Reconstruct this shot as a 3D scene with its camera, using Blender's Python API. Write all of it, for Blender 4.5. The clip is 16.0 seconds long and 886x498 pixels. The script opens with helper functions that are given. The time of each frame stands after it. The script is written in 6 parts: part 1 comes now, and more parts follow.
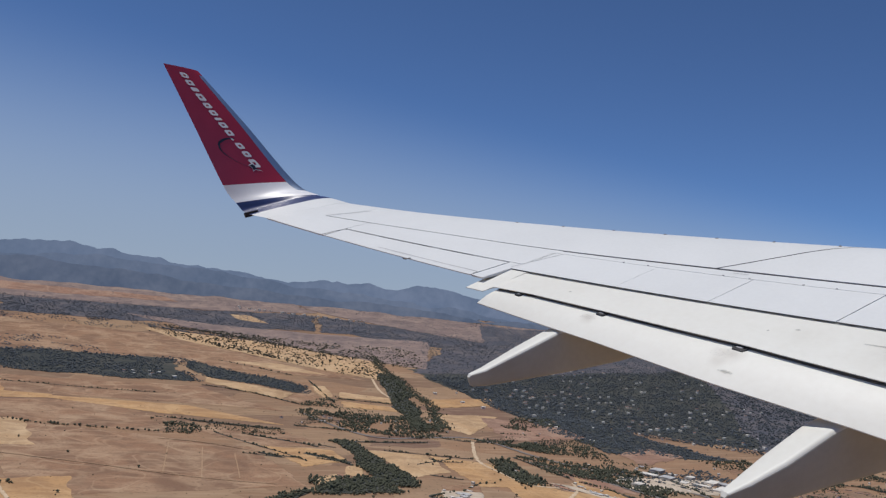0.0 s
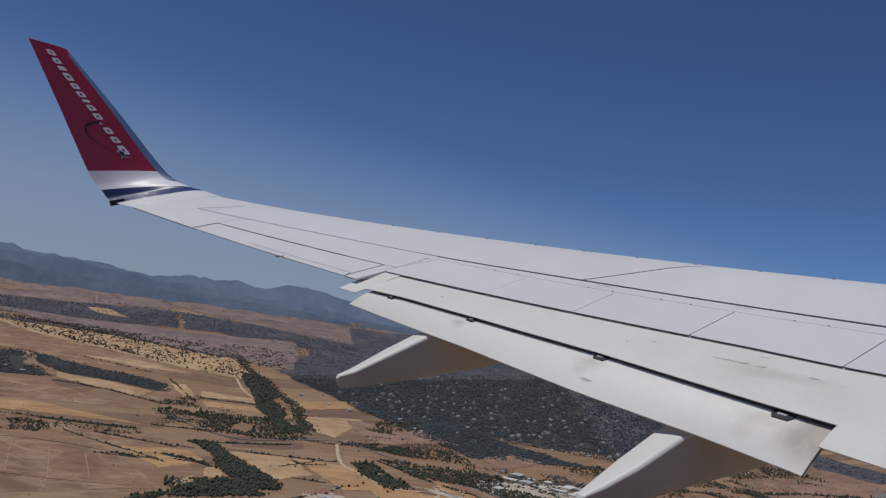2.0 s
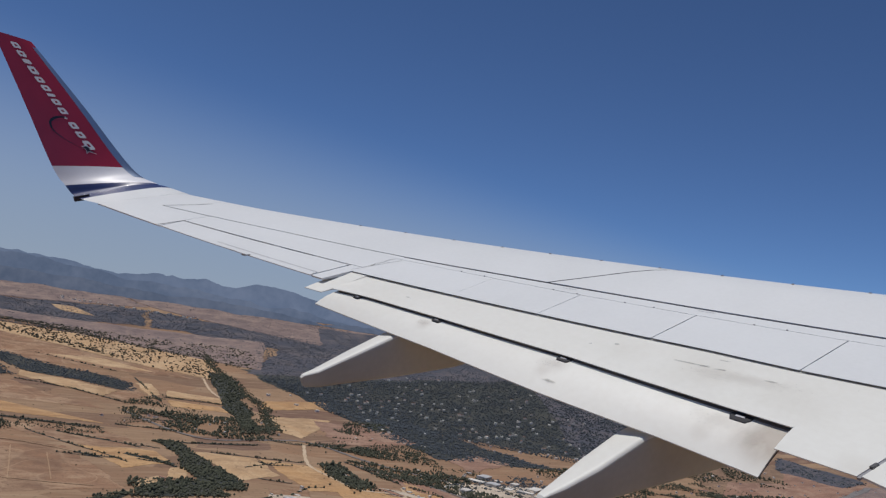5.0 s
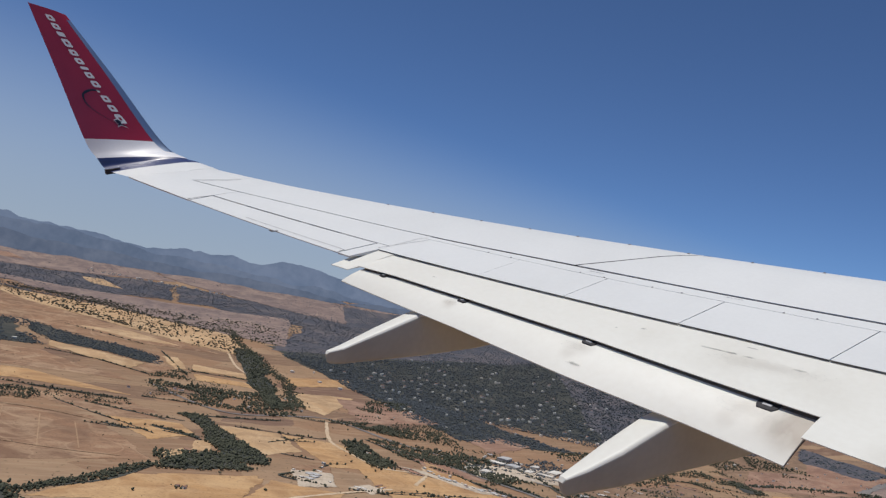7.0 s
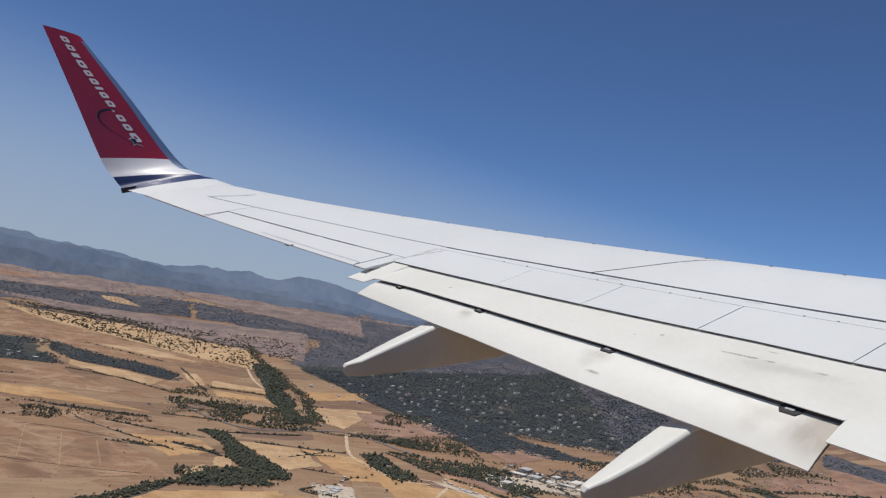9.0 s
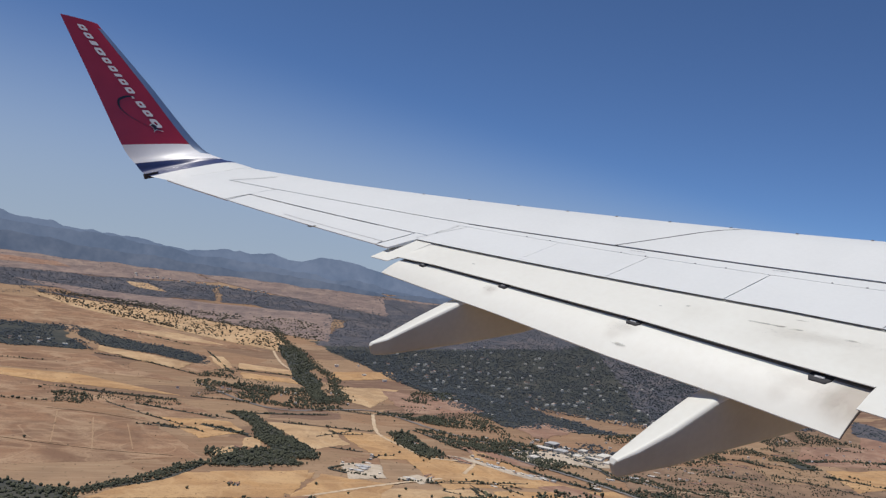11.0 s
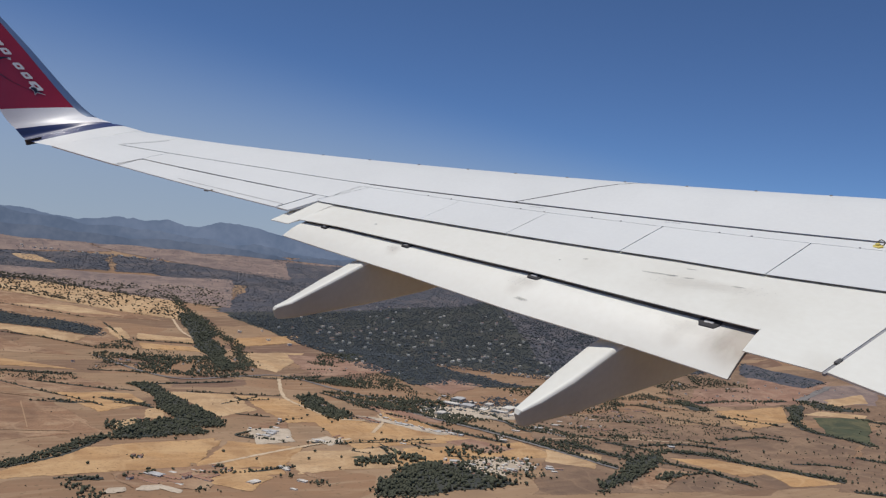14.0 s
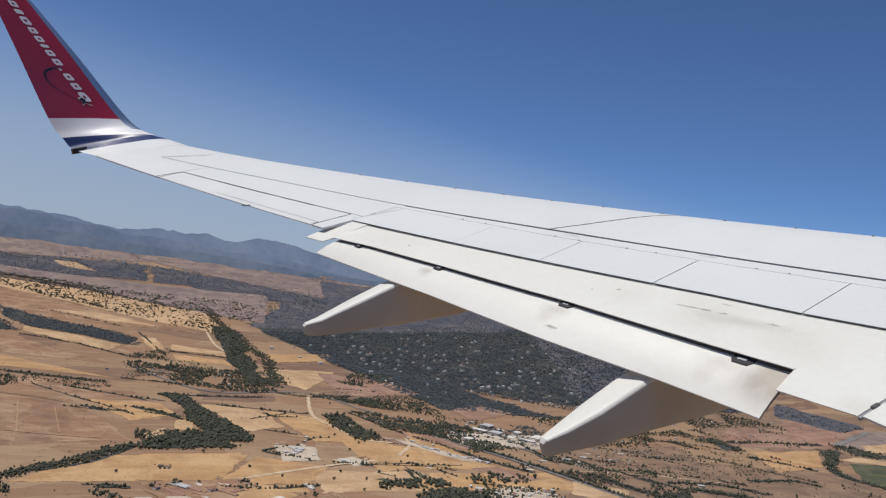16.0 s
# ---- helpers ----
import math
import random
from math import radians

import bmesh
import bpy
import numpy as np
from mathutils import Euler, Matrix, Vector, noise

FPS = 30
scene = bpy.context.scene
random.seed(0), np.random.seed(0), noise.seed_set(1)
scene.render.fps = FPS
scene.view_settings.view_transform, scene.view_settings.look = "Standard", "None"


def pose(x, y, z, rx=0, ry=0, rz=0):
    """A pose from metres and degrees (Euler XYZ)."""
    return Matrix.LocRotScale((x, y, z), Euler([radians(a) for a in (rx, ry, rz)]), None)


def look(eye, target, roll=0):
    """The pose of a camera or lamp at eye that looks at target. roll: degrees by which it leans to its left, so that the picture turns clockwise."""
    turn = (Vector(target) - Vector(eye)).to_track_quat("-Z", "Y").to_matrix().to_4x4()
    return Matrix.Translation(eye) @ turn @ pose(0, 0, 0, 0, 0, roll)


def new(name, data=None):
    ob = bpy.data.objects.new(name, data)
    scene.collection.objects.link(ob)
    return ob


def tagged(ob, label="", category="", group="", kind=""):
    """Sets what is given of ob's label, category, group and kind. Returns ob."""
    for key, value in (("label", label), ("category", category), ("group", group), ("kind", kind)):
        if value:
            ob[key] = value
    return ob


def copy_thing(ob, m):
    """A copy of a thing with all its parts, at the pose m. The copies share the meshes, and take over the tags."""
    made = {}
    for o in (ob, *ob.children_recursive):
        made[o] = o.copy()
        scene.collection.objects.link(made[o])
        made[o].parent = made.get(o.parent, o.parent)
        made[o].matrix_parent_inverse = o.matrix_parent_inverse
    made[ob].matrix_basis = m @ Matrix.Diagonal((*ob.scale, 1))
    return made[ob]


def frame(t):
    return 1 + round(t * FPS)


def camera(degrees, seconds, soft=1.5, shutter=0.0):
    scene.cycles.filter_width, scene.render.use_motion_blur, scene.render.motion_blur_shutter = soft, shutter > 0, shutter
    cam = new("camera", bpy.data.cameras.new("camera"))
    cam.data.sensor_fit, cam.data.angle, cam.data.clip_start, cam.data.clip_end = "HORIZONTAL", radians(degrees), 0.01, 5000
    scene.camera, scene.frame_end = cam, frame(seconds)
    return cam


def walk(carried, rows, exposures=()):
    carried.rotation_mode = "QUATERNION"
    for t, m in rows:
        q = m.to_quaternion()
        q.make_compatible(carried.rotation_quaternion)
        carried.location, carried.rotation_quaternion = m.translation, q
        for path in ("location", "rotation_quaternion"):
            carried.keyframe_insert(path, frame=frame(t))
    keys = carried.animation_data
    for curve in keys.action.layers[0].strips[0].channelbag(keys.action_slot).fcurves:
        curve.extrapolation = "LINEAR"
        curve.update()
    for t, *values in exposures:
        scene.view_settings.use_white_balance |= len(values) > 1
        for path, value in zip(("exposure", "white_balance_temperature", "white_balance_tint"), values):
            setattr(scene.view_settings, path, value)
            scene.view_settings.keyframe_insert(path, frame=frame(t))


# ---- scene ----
# camera: carried at a cabin window behind the wing
cam = camera(54.5, 16.0, soft=1.3)
walk(cam, [
    (0.0, pose(-1.645, -12.896, 398.688, 93.195, -6.043, 68.939)),
    (0.5, pose(-1.614, -12.869, 398.667, 93.864, -10.233, 65.877)),
    (1.0, pose(-1.606, -12.876, 398.658, 93.369, -9.718, 65.164)),
    (1.5, pose(-1.606, -12.903, 398.658, 95.023, -8.928, 59.936)),
    (2.0, pose(-1.618, -12.918, 398.678, 94.476, -8.286, 60.334)),
    (2.5, pose(-1.586, -12.920, 398.669, 95.865, -8.776, 58.378)),
    (3.0, pose(-1.570, -12.898, 398.674, 96.260, -9.069, 57.806)),
    (5.5, pose(-1.575, -12.888, 398.675, 94.655, -8.890, 58.270)),
    (6.0, pose(-1.571, -12.875, 398.674, 94.990, -8.937, 57.494)),
    (6.5, pose(-1.594, -12.893, 398.671, 94.668, -9.273, 57.745)),
    (7.0, pose(-1.601, -12.891, 398.656, 93.381, -10.329, 59.911)),
    (7.5, pose(-1.600, -12.882, 398.665, 93.135, -8.558, 61.032)),
    (8.0, pose(-1.581, -12.877, 398.651, 93.969, -9.470, 60.388)),
    (8.5, pose(-1.601, -12.877, 398.648, 94.113, -9.422, 60.641)),
    (11.0, pose(-1.627, -12.888, 398.640, 92.223, -7.631, 62.566)),
    (11.5, pose(-1.604, -12.887, 398.628, 92.917, -7.949, 62.038)),
    (12.0, pose(-1.580, -12.862, 398.617, 94.287, -11.241, 61.263)),
    (12.5, pose(-1.589, -12.870, 398.617, 94.400, -10.755, 60.630)),
    (13.0, pose(-1.614, -12.872, 398.619, 92.210, -8.561, 59.069)),
    (13.5, pose(-1.572, -12.881, 398.631, 91.175, -4.873, 54.100)),
    (14.0, pose(-1.608, -12.900, 398.638, 90.311, -5.782, 56.077)),
    (14.5, pose(-1.610, -12.874, 398.629, 91.473, -7.606, 62.108)),
    (15.0, pose(-1.616, -12.885, 398.628, 91.518, -8.978, 59.869)),
    (15.5, pose(-1.622, -12.890, 398.643, 91.364, -5.509, 59.099)),
    (16.0, pose(-1.609, -12.869, 398.630, 91.664, -8.275, 58.366)),
], exposures=[(0.0, -0.12, 6350, 11), (0.5, -0.27, 6300, 11), (1.0, -0.37, 6280, 12), (1.5, -0.57, 6250, 13), (3.0, -0.6, 6250, 12), (5.5, -0.22, 6400, 11), (6.5, -0.15, 6480, 10), (7.0, -0.06, 6500, 10), (8.5, -0.04, 6500, 10), (11.0, 0.0, 6500, 10), (12.5, 0.04, 6500, 10), (13.0, -0.04, 6500, 10), (13.5, -0.16, 6500, 10), (14.0, -0.12, 6500, 10), (14.5, 0.0, 6500, 10), (16.0, 0.0, 6500, 10)])

# daylight: a clear summer sky with a high sun
UP = Vector((-0.075, 0.385, 0.92)).normalized()          # the true vertical in the aircraft's own axes
TILT = UP.rotation_difference(Vector((0, 0, 1))).to_matrix()
SUN = (TILT @ Vector((-0.12, 0.10, 0.985))).normalized()
ALTITUDE = 400.0
world = bpy.data.worlds.new("sky")
scene.world = world
world.use_nodes = True
wn = world.node_tree.nodes
sky = wn.new("ShaderNodeTexSky")
sky.sky_type, sky.sun_disc = "NISHITA", False
sky.sun_elevation, sky.sun_rotation = math.asin(SUN.z), math.atan2(SUN.x, SUN.y)
sky.altitude, sky.air_density, sky.dust_density, sky.ozone_density = 3000, 0.8, 0.5, 10.0
# summer haze that greys the sky towards the horizon
where, height, haze, veil = wn.new("ShaderNodeTexCoord"), wn.new("ShaderNodeSeparateXYZ"), wn.new("ShaderNodeMapRange"), wn.new("ShaderNodeMix")
haze.interpolation_type, veil.data_type = "SMOOTHSTEP", "RGBA"
haze.inputs["From Min"].default_value = 0.015
# the haze stands higher abeam and aft than ahead
aft, reach, least = wn.new("ShaderNodeVectorMath"), wn.new("ShaderNodeMath"), wn.new("ShaderNodeMath")
aft.operation, reach.operation, least.operation = "DOT_PRODUCT", "MULTIPLY_ADD", "MAXIMUM"
aft.inputs[1].default_value = (-0.94, -0.34, 0.0)
reach.inputs[1].default_value, reach.inputs[2].default_value, least.inputs[1].default_value = 0.26, 0.03, 0.08
haze.inputs["To Min"].default_value, haze.inputs["To Max"].default_value = 0.86, 0.0
veil.inputs["B"].default_value = (3.15, 3.85, 4.95, 1)
wl = world.node_tree.links.new
wl(where.outputs["Generated"], height.inputs[0])
wl(height.outputs["Z"], haze.inputs["Value"])
wl(where.outputs["Generated"], aft.inputs[0])
wl(aft.outputs["Value"], reach.inputs[0])
wl(reach.outputs[0], least.inputs[0])
wl(least.outputs[0], haze.inputs["From Max"])
wl(haze.outputs[0], veil.inputs["Factor"])
wl(sky.outputs[0], veil.inputs["A"])
wl(veil.outputs["Result"], wn["Background"].inputs[0])
wn["Background"].inputs[1].default_value = 0.100
lamp = bpy.data.lights.new("sun", "SUN")
lamp.energy, lamp.angle, lamp.color = 3.6, radians(0.53), (1.0, 0.95, 0.88)
sun = new("sun", lamp)
sun.matrix_world = look(SUN * 50, (0, 0, 0))


# ---- materials ----
def material(name, base, rough=0.6, metal=0.0, vary=0.12, scale=3.0, fine=40.0, bump=0.0, tint=None, coat=0.0):
    """A surface whose colour wanders at two scales, with fine relief."""
    m = bpy.data.materials.new(name)
    m.use_nodes = True
    nt = m.node_tree
    n, link = nt.nodes, nt.links.new
    bs = n["Principled BSDF"]
    bs.inputs["Roughness"].default_value, bs.inputs["Metallic"].default_value = rough, metal
    bs.inputs["Coat Weight"].default_value = coat
    co = n.new("ShaderNodeTexCoord")
    big, small = n.new("ShaderNodeTexNoise"), n.new("ShaderNodeTexNoise")
    big.inputs["Scale"].default_value, small.inputs["Scale"].default_value = scale, fine
    big.inputs["Detail"].default_value = small.inputs["Detail"].default_value = 4
    for t in (big, small):
        link(co.outputs["Object"], t.inputs["Vector"])
    mix = n.new("ShaderNodeMix")
    mix.data_type = "RGBA"
    other = tint or tuple(c * (1 - 2.2 * vary) for c in base)
    mix.inputs["A"].default_value, mix.inputs["B"].default_value = (*base, 1), (*other, 1)
    add = n.new("ShaderNodeMath")
    add.operation = "MULTIPLY_ADD"
    add.inputs[1].default_value = 0.35
    half = n.new("ShaderNodeMath")
    half.operation = "MULTIPLY"
    half.inputs[1].default_value = 0.65
    link(big.outputs["Fac"], half.inputs[0])
    link(small.outputs["Fac"], add.inputs[0])
    link(half.outputs[0], add.inputs[2])
    ramp = n.new("ShaderNodeMapRange")
    ramp.inputs["From Min"].default_value, ramp.inputs["From Max"].default_value = 0.38, 0.66
    link(add.outputs[0], ramp.inputs["Value"])
    link(ramp.outputs[0], mix.inputs["Factor"])
    link(mix.outputs["Result"], bs.inputs["Base Color"])
    if bump:
        b = n.new("ShaderNodeBump")
        b.inputs["Strength"].default_value = bump
        link(add.outputs[0], b.inputs["Height"])
        link(b.outputs[0], bs.inputs["Normal"])
    return m


def smudged(m, spots, colour):
    """Adds soft soot and darker tones round the given places (x, y, z, reach, strength) of a paint."""
    nt = m.node_tree
    n, link = nt.nodes, nt.links.new
    bs = n["Principled BSDF"]
    src = bs.inputs["Base Color"].links[0].from_socket
    co = n.new("ShaderNodeTexCoord")
    tex = n.new("ShaderNodeTexNoise")
    tex.inputs["Scale"].default_value, tex.inputs["Detail"].default_value = 5.0, 5
    stretch = n.new("ShaderNodeMapping")
    stretch.inputs["Scale"].default_value = (1.0, 0.45, 1.0)
    link(co.outputs["Object"], stretch.inputs["Vector"])
    link(stretch.outputs[0], tex.inputs["Vector"])
    for x, y, z, reach, strength in spots:
        d = n.new("ShaderNodeVectorMath")
        d.operation = "DISTANCE"
        d.inputs[1].default_value = (x, y, z)
        link(co.outputs["Object"], d.inputs[0])
        fall = n.new("ShaderNodeMapRange")
        fall.interpolation_type = "SMOOTHSTEP"
        fall.inputs["From Max"].default_value, fall.inputs["To Min"].default_value, fall.inputs["To Max"].default_value = reach, strength * 1.8, 0.0
        link(d.outputs["Value"], fall.inputs["Value"])
        mul = n.new("ShaderNodeMath")
        mul.operation, mul.use_clamp = "MULTIPLY", True
        link(fall.outputs[0], mul.inputs[0])
        link(tex.outputs["Fac"], mul.inputs[1])
        mx = n.new("ShaderNodeMix")
        mx.data_type = "RGBA"
        mx.inputs["B"].default_value = (*colour, 1)
        link(mul.outputs[0], mx.inputs["Factor"])
        link(src, mx.inputs["A"])
        src = mx.outputs["Result"]
    link(src, bs.inputs["Base Color"])


PAINT = material("white_wing_paint", (0.672, 0.686, 0.672), 0.46, vary=0.03, scale=0.9, fine=22)
FLAPPAINT = material("grimy_white_flap_paint", (0.718, 0.716, 0.655), 0.50, vary=0.05, scale=0.8, fine=14, tint=(0.665, 0.655, 0.590))
smudged(FLAPPAINT, ((-7.15, -6.66, 0.68, 0.5, 0.16), (-8.0, -6.9, 0.8, 0.5, 0.10), (-5.45, -6.95, 0.3, 0.25, 0.25), (-6.3, -6.5, 0.5, 0.5, 0.10)), (0.40, 0.36, 0.29))
AFTPAINT = material("sooty_white_aft_flap_paint", (0.718, 0.716, 0.655), 0.50, vary=0.05, scale=0.8, fine=14, tint=(0.665, 0.655, 0.590))
smudged(AFTPAINT, ((-6.12, -6.98, 0.40, 0.42, 1.25), (-6.35, -6.98, 0.42, 0.45, 0.55), (-6.7, -7.22, 0.38, 0.16, 0.35), (-8.35, -7.62, 0.72, 0.13, 0.35), (-8.25, -7.5, 0.78, 0.16, 0.3), (-9.95, -8.02, 1.03, 0.14, 0.3)), (0.34, 0.30, 0.25))
# Grey is kept darker than the top to stand in for shade on the flanks
SHADEPAINT = material("shaded_grey_paint", (0.46, 0.465, 0.405), 0.55, vary=0.06, scale=1.2, fine=18)
# Softly darker round three places on the fairings
smudged(SHADEPAINT, ((-10.2, -9.0, 0.6, 0.7, 0.35), (-7.25, -8.2, -0.05, 0.8, 0.4), (-7.25, -7.2, 0.0, 0.8, 0.3)), (0.20, 0.175, 0.145))
# Black of seals and fittings, and of the shade drawn along spoiler edges
BLACK = material("black_rubber_and_edge_shade", (0.025, 0.025, 0.03), 0.7, vary=0.15)
# Dark metal tone, also used for the shade painted in the flap slot
COVE = material("dark_metal_and_slot_shade", (0.15, 0.14, 0.135), 0.6, vary=0.2, scale=4)
PALE = material("pale_grey_primer", (0.46, 0.46, 0.47), 0.6, vary=0.15)
LINE = material("grey_panel_joint", (0.30, 0.30, 0.31), 0.7, vary=0.15)
RED = material("deep_red_paint", (0.335, 0.022, 0.048), 0.25, vary=0.05, coat=0.4)
BLUE = material("navy_blue_paint", (0.025, 0.04, 0.13), 0.36, vary=0.05, coat=0.12)
WHITE = material("gloss_white_paint", (0.74, 0.74, 0.75), 0.42, vary=0.03, coat=0.15)
NAVY = material("dark_emblem_paint", (0.012, 0.014, 0.030), 0.35, vary=0.1)
# Blue of the reflected sky is put into the metal's own colour
BARE = material("sky_tinted_aluminium", (0.40, 0.50, 0.63), 0.36, 0.9, vary=0.06)
STEEL = material("dull_steel", (0.17, 0.165, 0.16), 0.5, 0.7, vary=0.15)
YELLOW = material("worn_yellow_paint", (0.62, 0.50, 0.12), 0.5, vary=0.15)


def smudge(name, colour, thick):
    """A thin film of dirt that fades out towards its edge; the attribute rim is 1 in its middle and 0 at its edge."""
    m = material(name, colour, 0.6, vary=0.2, scale=8)
    n, link = m.node_tree.nodes, m.node_tree.links.new
    rim, co, tex, add, fade = (n.new("ShaderNode" + k) for k in ("Attribute", "TexCoord", "TexNoise", "Math", "MapRange"))
    rim.attribute_name, add.operation = "rim", "ADD"
    tex.inputs["Scale"].default_value, tex.inputs["Detail"].default_value = 22, 4
    link(co.outputs["Object"], tex.inputs["Vector"])
    link(rim.outputs["Fac"], add.inputs[0])
    link(tex.outputs["Fac"], add.inputs[1])
    link(add.outputs[0], fade.inputs["Value"])
    fade.inputs["From Min"].default_value, fade.inputs["From Max"].default_value, fade.inputs["To Max"].default_value = 0.62, 1.35, thick
    clear, both = n.new("ShaderNodeBsdfTransparent"), n.new("ShaderNodeMixShader")
    link(fade.outputs["Result"], both.inputs["Fac"])
    link(clear.outputs[0], both.inputs[1])
    link(n["Principled BSDF"].outputs[0], both.inputs[2])
    link(both.outputs[0], n["Material Output"].inputs["Surface"])
    return m


SOOT = smudge("grey_green_grime", (0.22, 0.22, 0.19), 0.42)
BROWN = smudge("brown_exhaust_soot", (0.26, 0.18, 0.12), 0.11)


# ---- mesh helpers ----
def part(name, verts, faces, mat, parent=None, label="", smooth=True):
    me = bpy.data.meshes.new(name)
    me.from_pydata([tuple(v) for v in verts], [], faces)
    bm = bmesh.new()
    bm.from_mesh(me)
    bmesh.ops.remove_doubles(bm, verts=bm.verts, dist=1e-4)
    bmesh.ops.recalc_face_normals(bm, faces=bm.faces)
    bm.to_mesh(me)
    bm.free()
    if smooth:
        me.polygons.foreach_set("use_smooth", [True] * len(me.polygons))
        me.set_sharp_from_angle(angle=radians(35))
    me.materials.append(mat)
    ob = new(name, me)
    ob.parent = parent
    if label:
        ob["label"] = label
    return ob


def rings(stack, closed=True, caps=True):
    """Verts and faces of a loft through equal-length rings of points."""
    n = len(stack[0])
    verts = [p for ring in stack for p in ring]
    faces = []
    for i in range(len(stack) - 1):
        for j in range(n if closed else n - 1):
            k = (j + 1) % n
            faces.append((i * n + j, i * n + k, (i + 1) * n + k, (i + 1) * n + j))
    if caps:
        faces.append(tuple(range(n - 1, -1, -1)))
        faces.append(tuple((len(stack) - 1) * n + j for j in range(n)))
    return verts, faces


def merged(*pieces):
    verts, faces = [], []
    for v, f in pieces:
        k = len(verts)
        verts += list(v)
        faces += [tuple(i + k for i in q) for q in f]
    return verts, faces


# ---- the wing, in the aircraft's axes: x right, y ahead, z up, s outboard of the centre line ----
wing = new("airliner_wing")
wing.matrix_world = Matrix.Translation((0, 0, ALTITUDE)) @ TILT.to_4x4()
tagged(wing, "white swept airliner wing with flaps out and red winglet", "wing")


def zs(s):
    return 0.1152 * (s - 2) + 0.00435 * (s - 2) ** 2


def lead(s):
    return -0.5224 * s


def slat_line(s):
    return -4.925 - 0.478 * (s - 6.78) - 0.048 * math.exp(-((s - 11.7) / 1.5) ** 2)


def hinge_line(s):
    return -5.14 - 0.47 * (s - 6.72) + 0.02 * max(0.0, s - 9.5)


def spoiler_edge(s):
    return -6.01 - 0.422 * (s - 6.59) + 0.042 * max(0.0, min(1.0, (s - 6.6) / 0.8))


def trail(s):
    return -8.54 - 0.335 * (s - 11.75)


def aileron_front(s):
    return -7.98 - 0.401 * (s - 11.78)


def upper(s, y):
    """Height of the wing's upper skin."""
    q = lead(s) - y
    crown = max(-0.05, min(0.10, 0.016 * (11.8 - s)))
    z = zs(s) + crown * max(0.0, min(1.0, (1.3 - q) / 0.7))
    if q < 0.5:
        k = max(0.0, 1 - q / 0.5)
        z -= 0.16 * (1 - math.sqrt(max(0.0, 1 - k * k)))
    return z


def plate(s0, s1, front, rear, drop=(0.0, 0.0), thick=(0.06, 0.02), ns=24, nc=6, lean=0.0):
    """A skin panel from front(s) to rear(s), sunk by drop at both ends; lean shifts its rear ends outboard."""
    stack = []
    for i in range(ns + 1):
        a = i / ns
        top, low = [], []
        for j in range(nc + 1):
            c = j / nc
            s = s0 + (s1 - s0) * a + lean * (c - 1)
            y = front(s) + (rear(s) - front(s)) * c
            z = upper(s, y) - drop[0] - (drop[1] - drop[0]) * c
            t = thick[0] + (thick[1] - thick[0]) * c
            top.append((-s, y, z))
            low.append((-s, y, z - t))
        stack.append(top + low[::-1])
    return rings(stack)


def nose(s_in, s_out, ns=40, nu=9, nl=6):
    """A leading-edge piece between two slanting ends, round the nose and back underneath."""
    stack = []
    for i in range(ns + 1):
        a = i / ns
        ring = []
        for j in range(nu + nl + 1):
            w = 1 - (1 - j / nu) ** 2 if j <= nu else 1.0
            s = s_in(w) + (s_out(w) - s_in(w)) * a
            full = lead(s) - slat_line(s)
            if j <= nu:
                q = full * (1 - j / nu) ** 2
                ring.append((-s, lead(s) - q, upper(s, lead(s) - q)))
            else:
                k = (j - nu) / nl
                q = full * k * k
                ring.append((-s, lead(s) - q, zs(s) - 0.16 - (0.10 + 0.012 * (17 - s)) * math.sqrt(1 - (1 - min(1, k * 1.2)) ** 2) ))
        stack.append(ring)
    return rings(stack)


def strip(a, b, half, lift, n=24, z=None):
    """A flat line on the skin from (s, y) a to b."""
    verts, faces = [], []
    d = Vector((b[0] - a[0], b[1] - a[1])).normalized()
    for i in range(n + 1):
        k = i / n
        s, y = a[0] + (b[0] - a[0]) * k, a[1] + (b[1] - a[1]) * k
        for side in (-1, 1):
            p, q = s - d.y * half * side, y + d.x * half * side
            verts.append((-p, q, (z or upper)(p, q) + lift))
    for i in range(n):
        faces.append((2 * i, 2 * i + 1, 2 * i + 3, 2 * i + 2))
    return verts, faces


# skin between the slats and the moving surfaces
skin = part("wing_skin", *merged(
    plate(2.0, 11.58, lambda s: slat_line(s) - 0.050 + 0.003 * max(0.0, s - 7), lambda s: hinge_line(s) + 0.002, thick=(0.08, 0.08), ns=40),
    plate(11.58, 14.86, lambda s: slat_line(s) - 0.020, lambda s: aileron_front(s) + 0.01, thick=(0.08, 0.06), ns=20),
    plate(11.575, 11.765, aileron_front, trail, thick=(0.06, 0.02), ns=2),
    plate(14.87, 15.82, lambda s: slat_line(s) - 0.022, trail, thick=(0.10, 0.02), ns=7, nc=10),
    plate(15.82, 16.46, slat_line, trail, thick=(0.10, 0.02), ns=5, nc=10)), PAINT, wing)
part("tip_nose", *nose(lambda w: 15.86 - 0.45 * w, lambda w: 16.46, ns=10), PAINT, wing)
part("outboard_slat", *nose(lambda w: 9.775 - 0.80 * w, lambda w: 15.84 - 0.45 * w), PAINT, wing)
part("inboard_slat", *nose(lambda w: 2.0, lambda w: 9.745 - 0.80 * w), PAINT, wing)
part("slat_seal", *nose(lambda w: 9.747 - 0.80 * w, lambda w: 9.773 - 0.80 * w, ns=3), BLACK, wing)
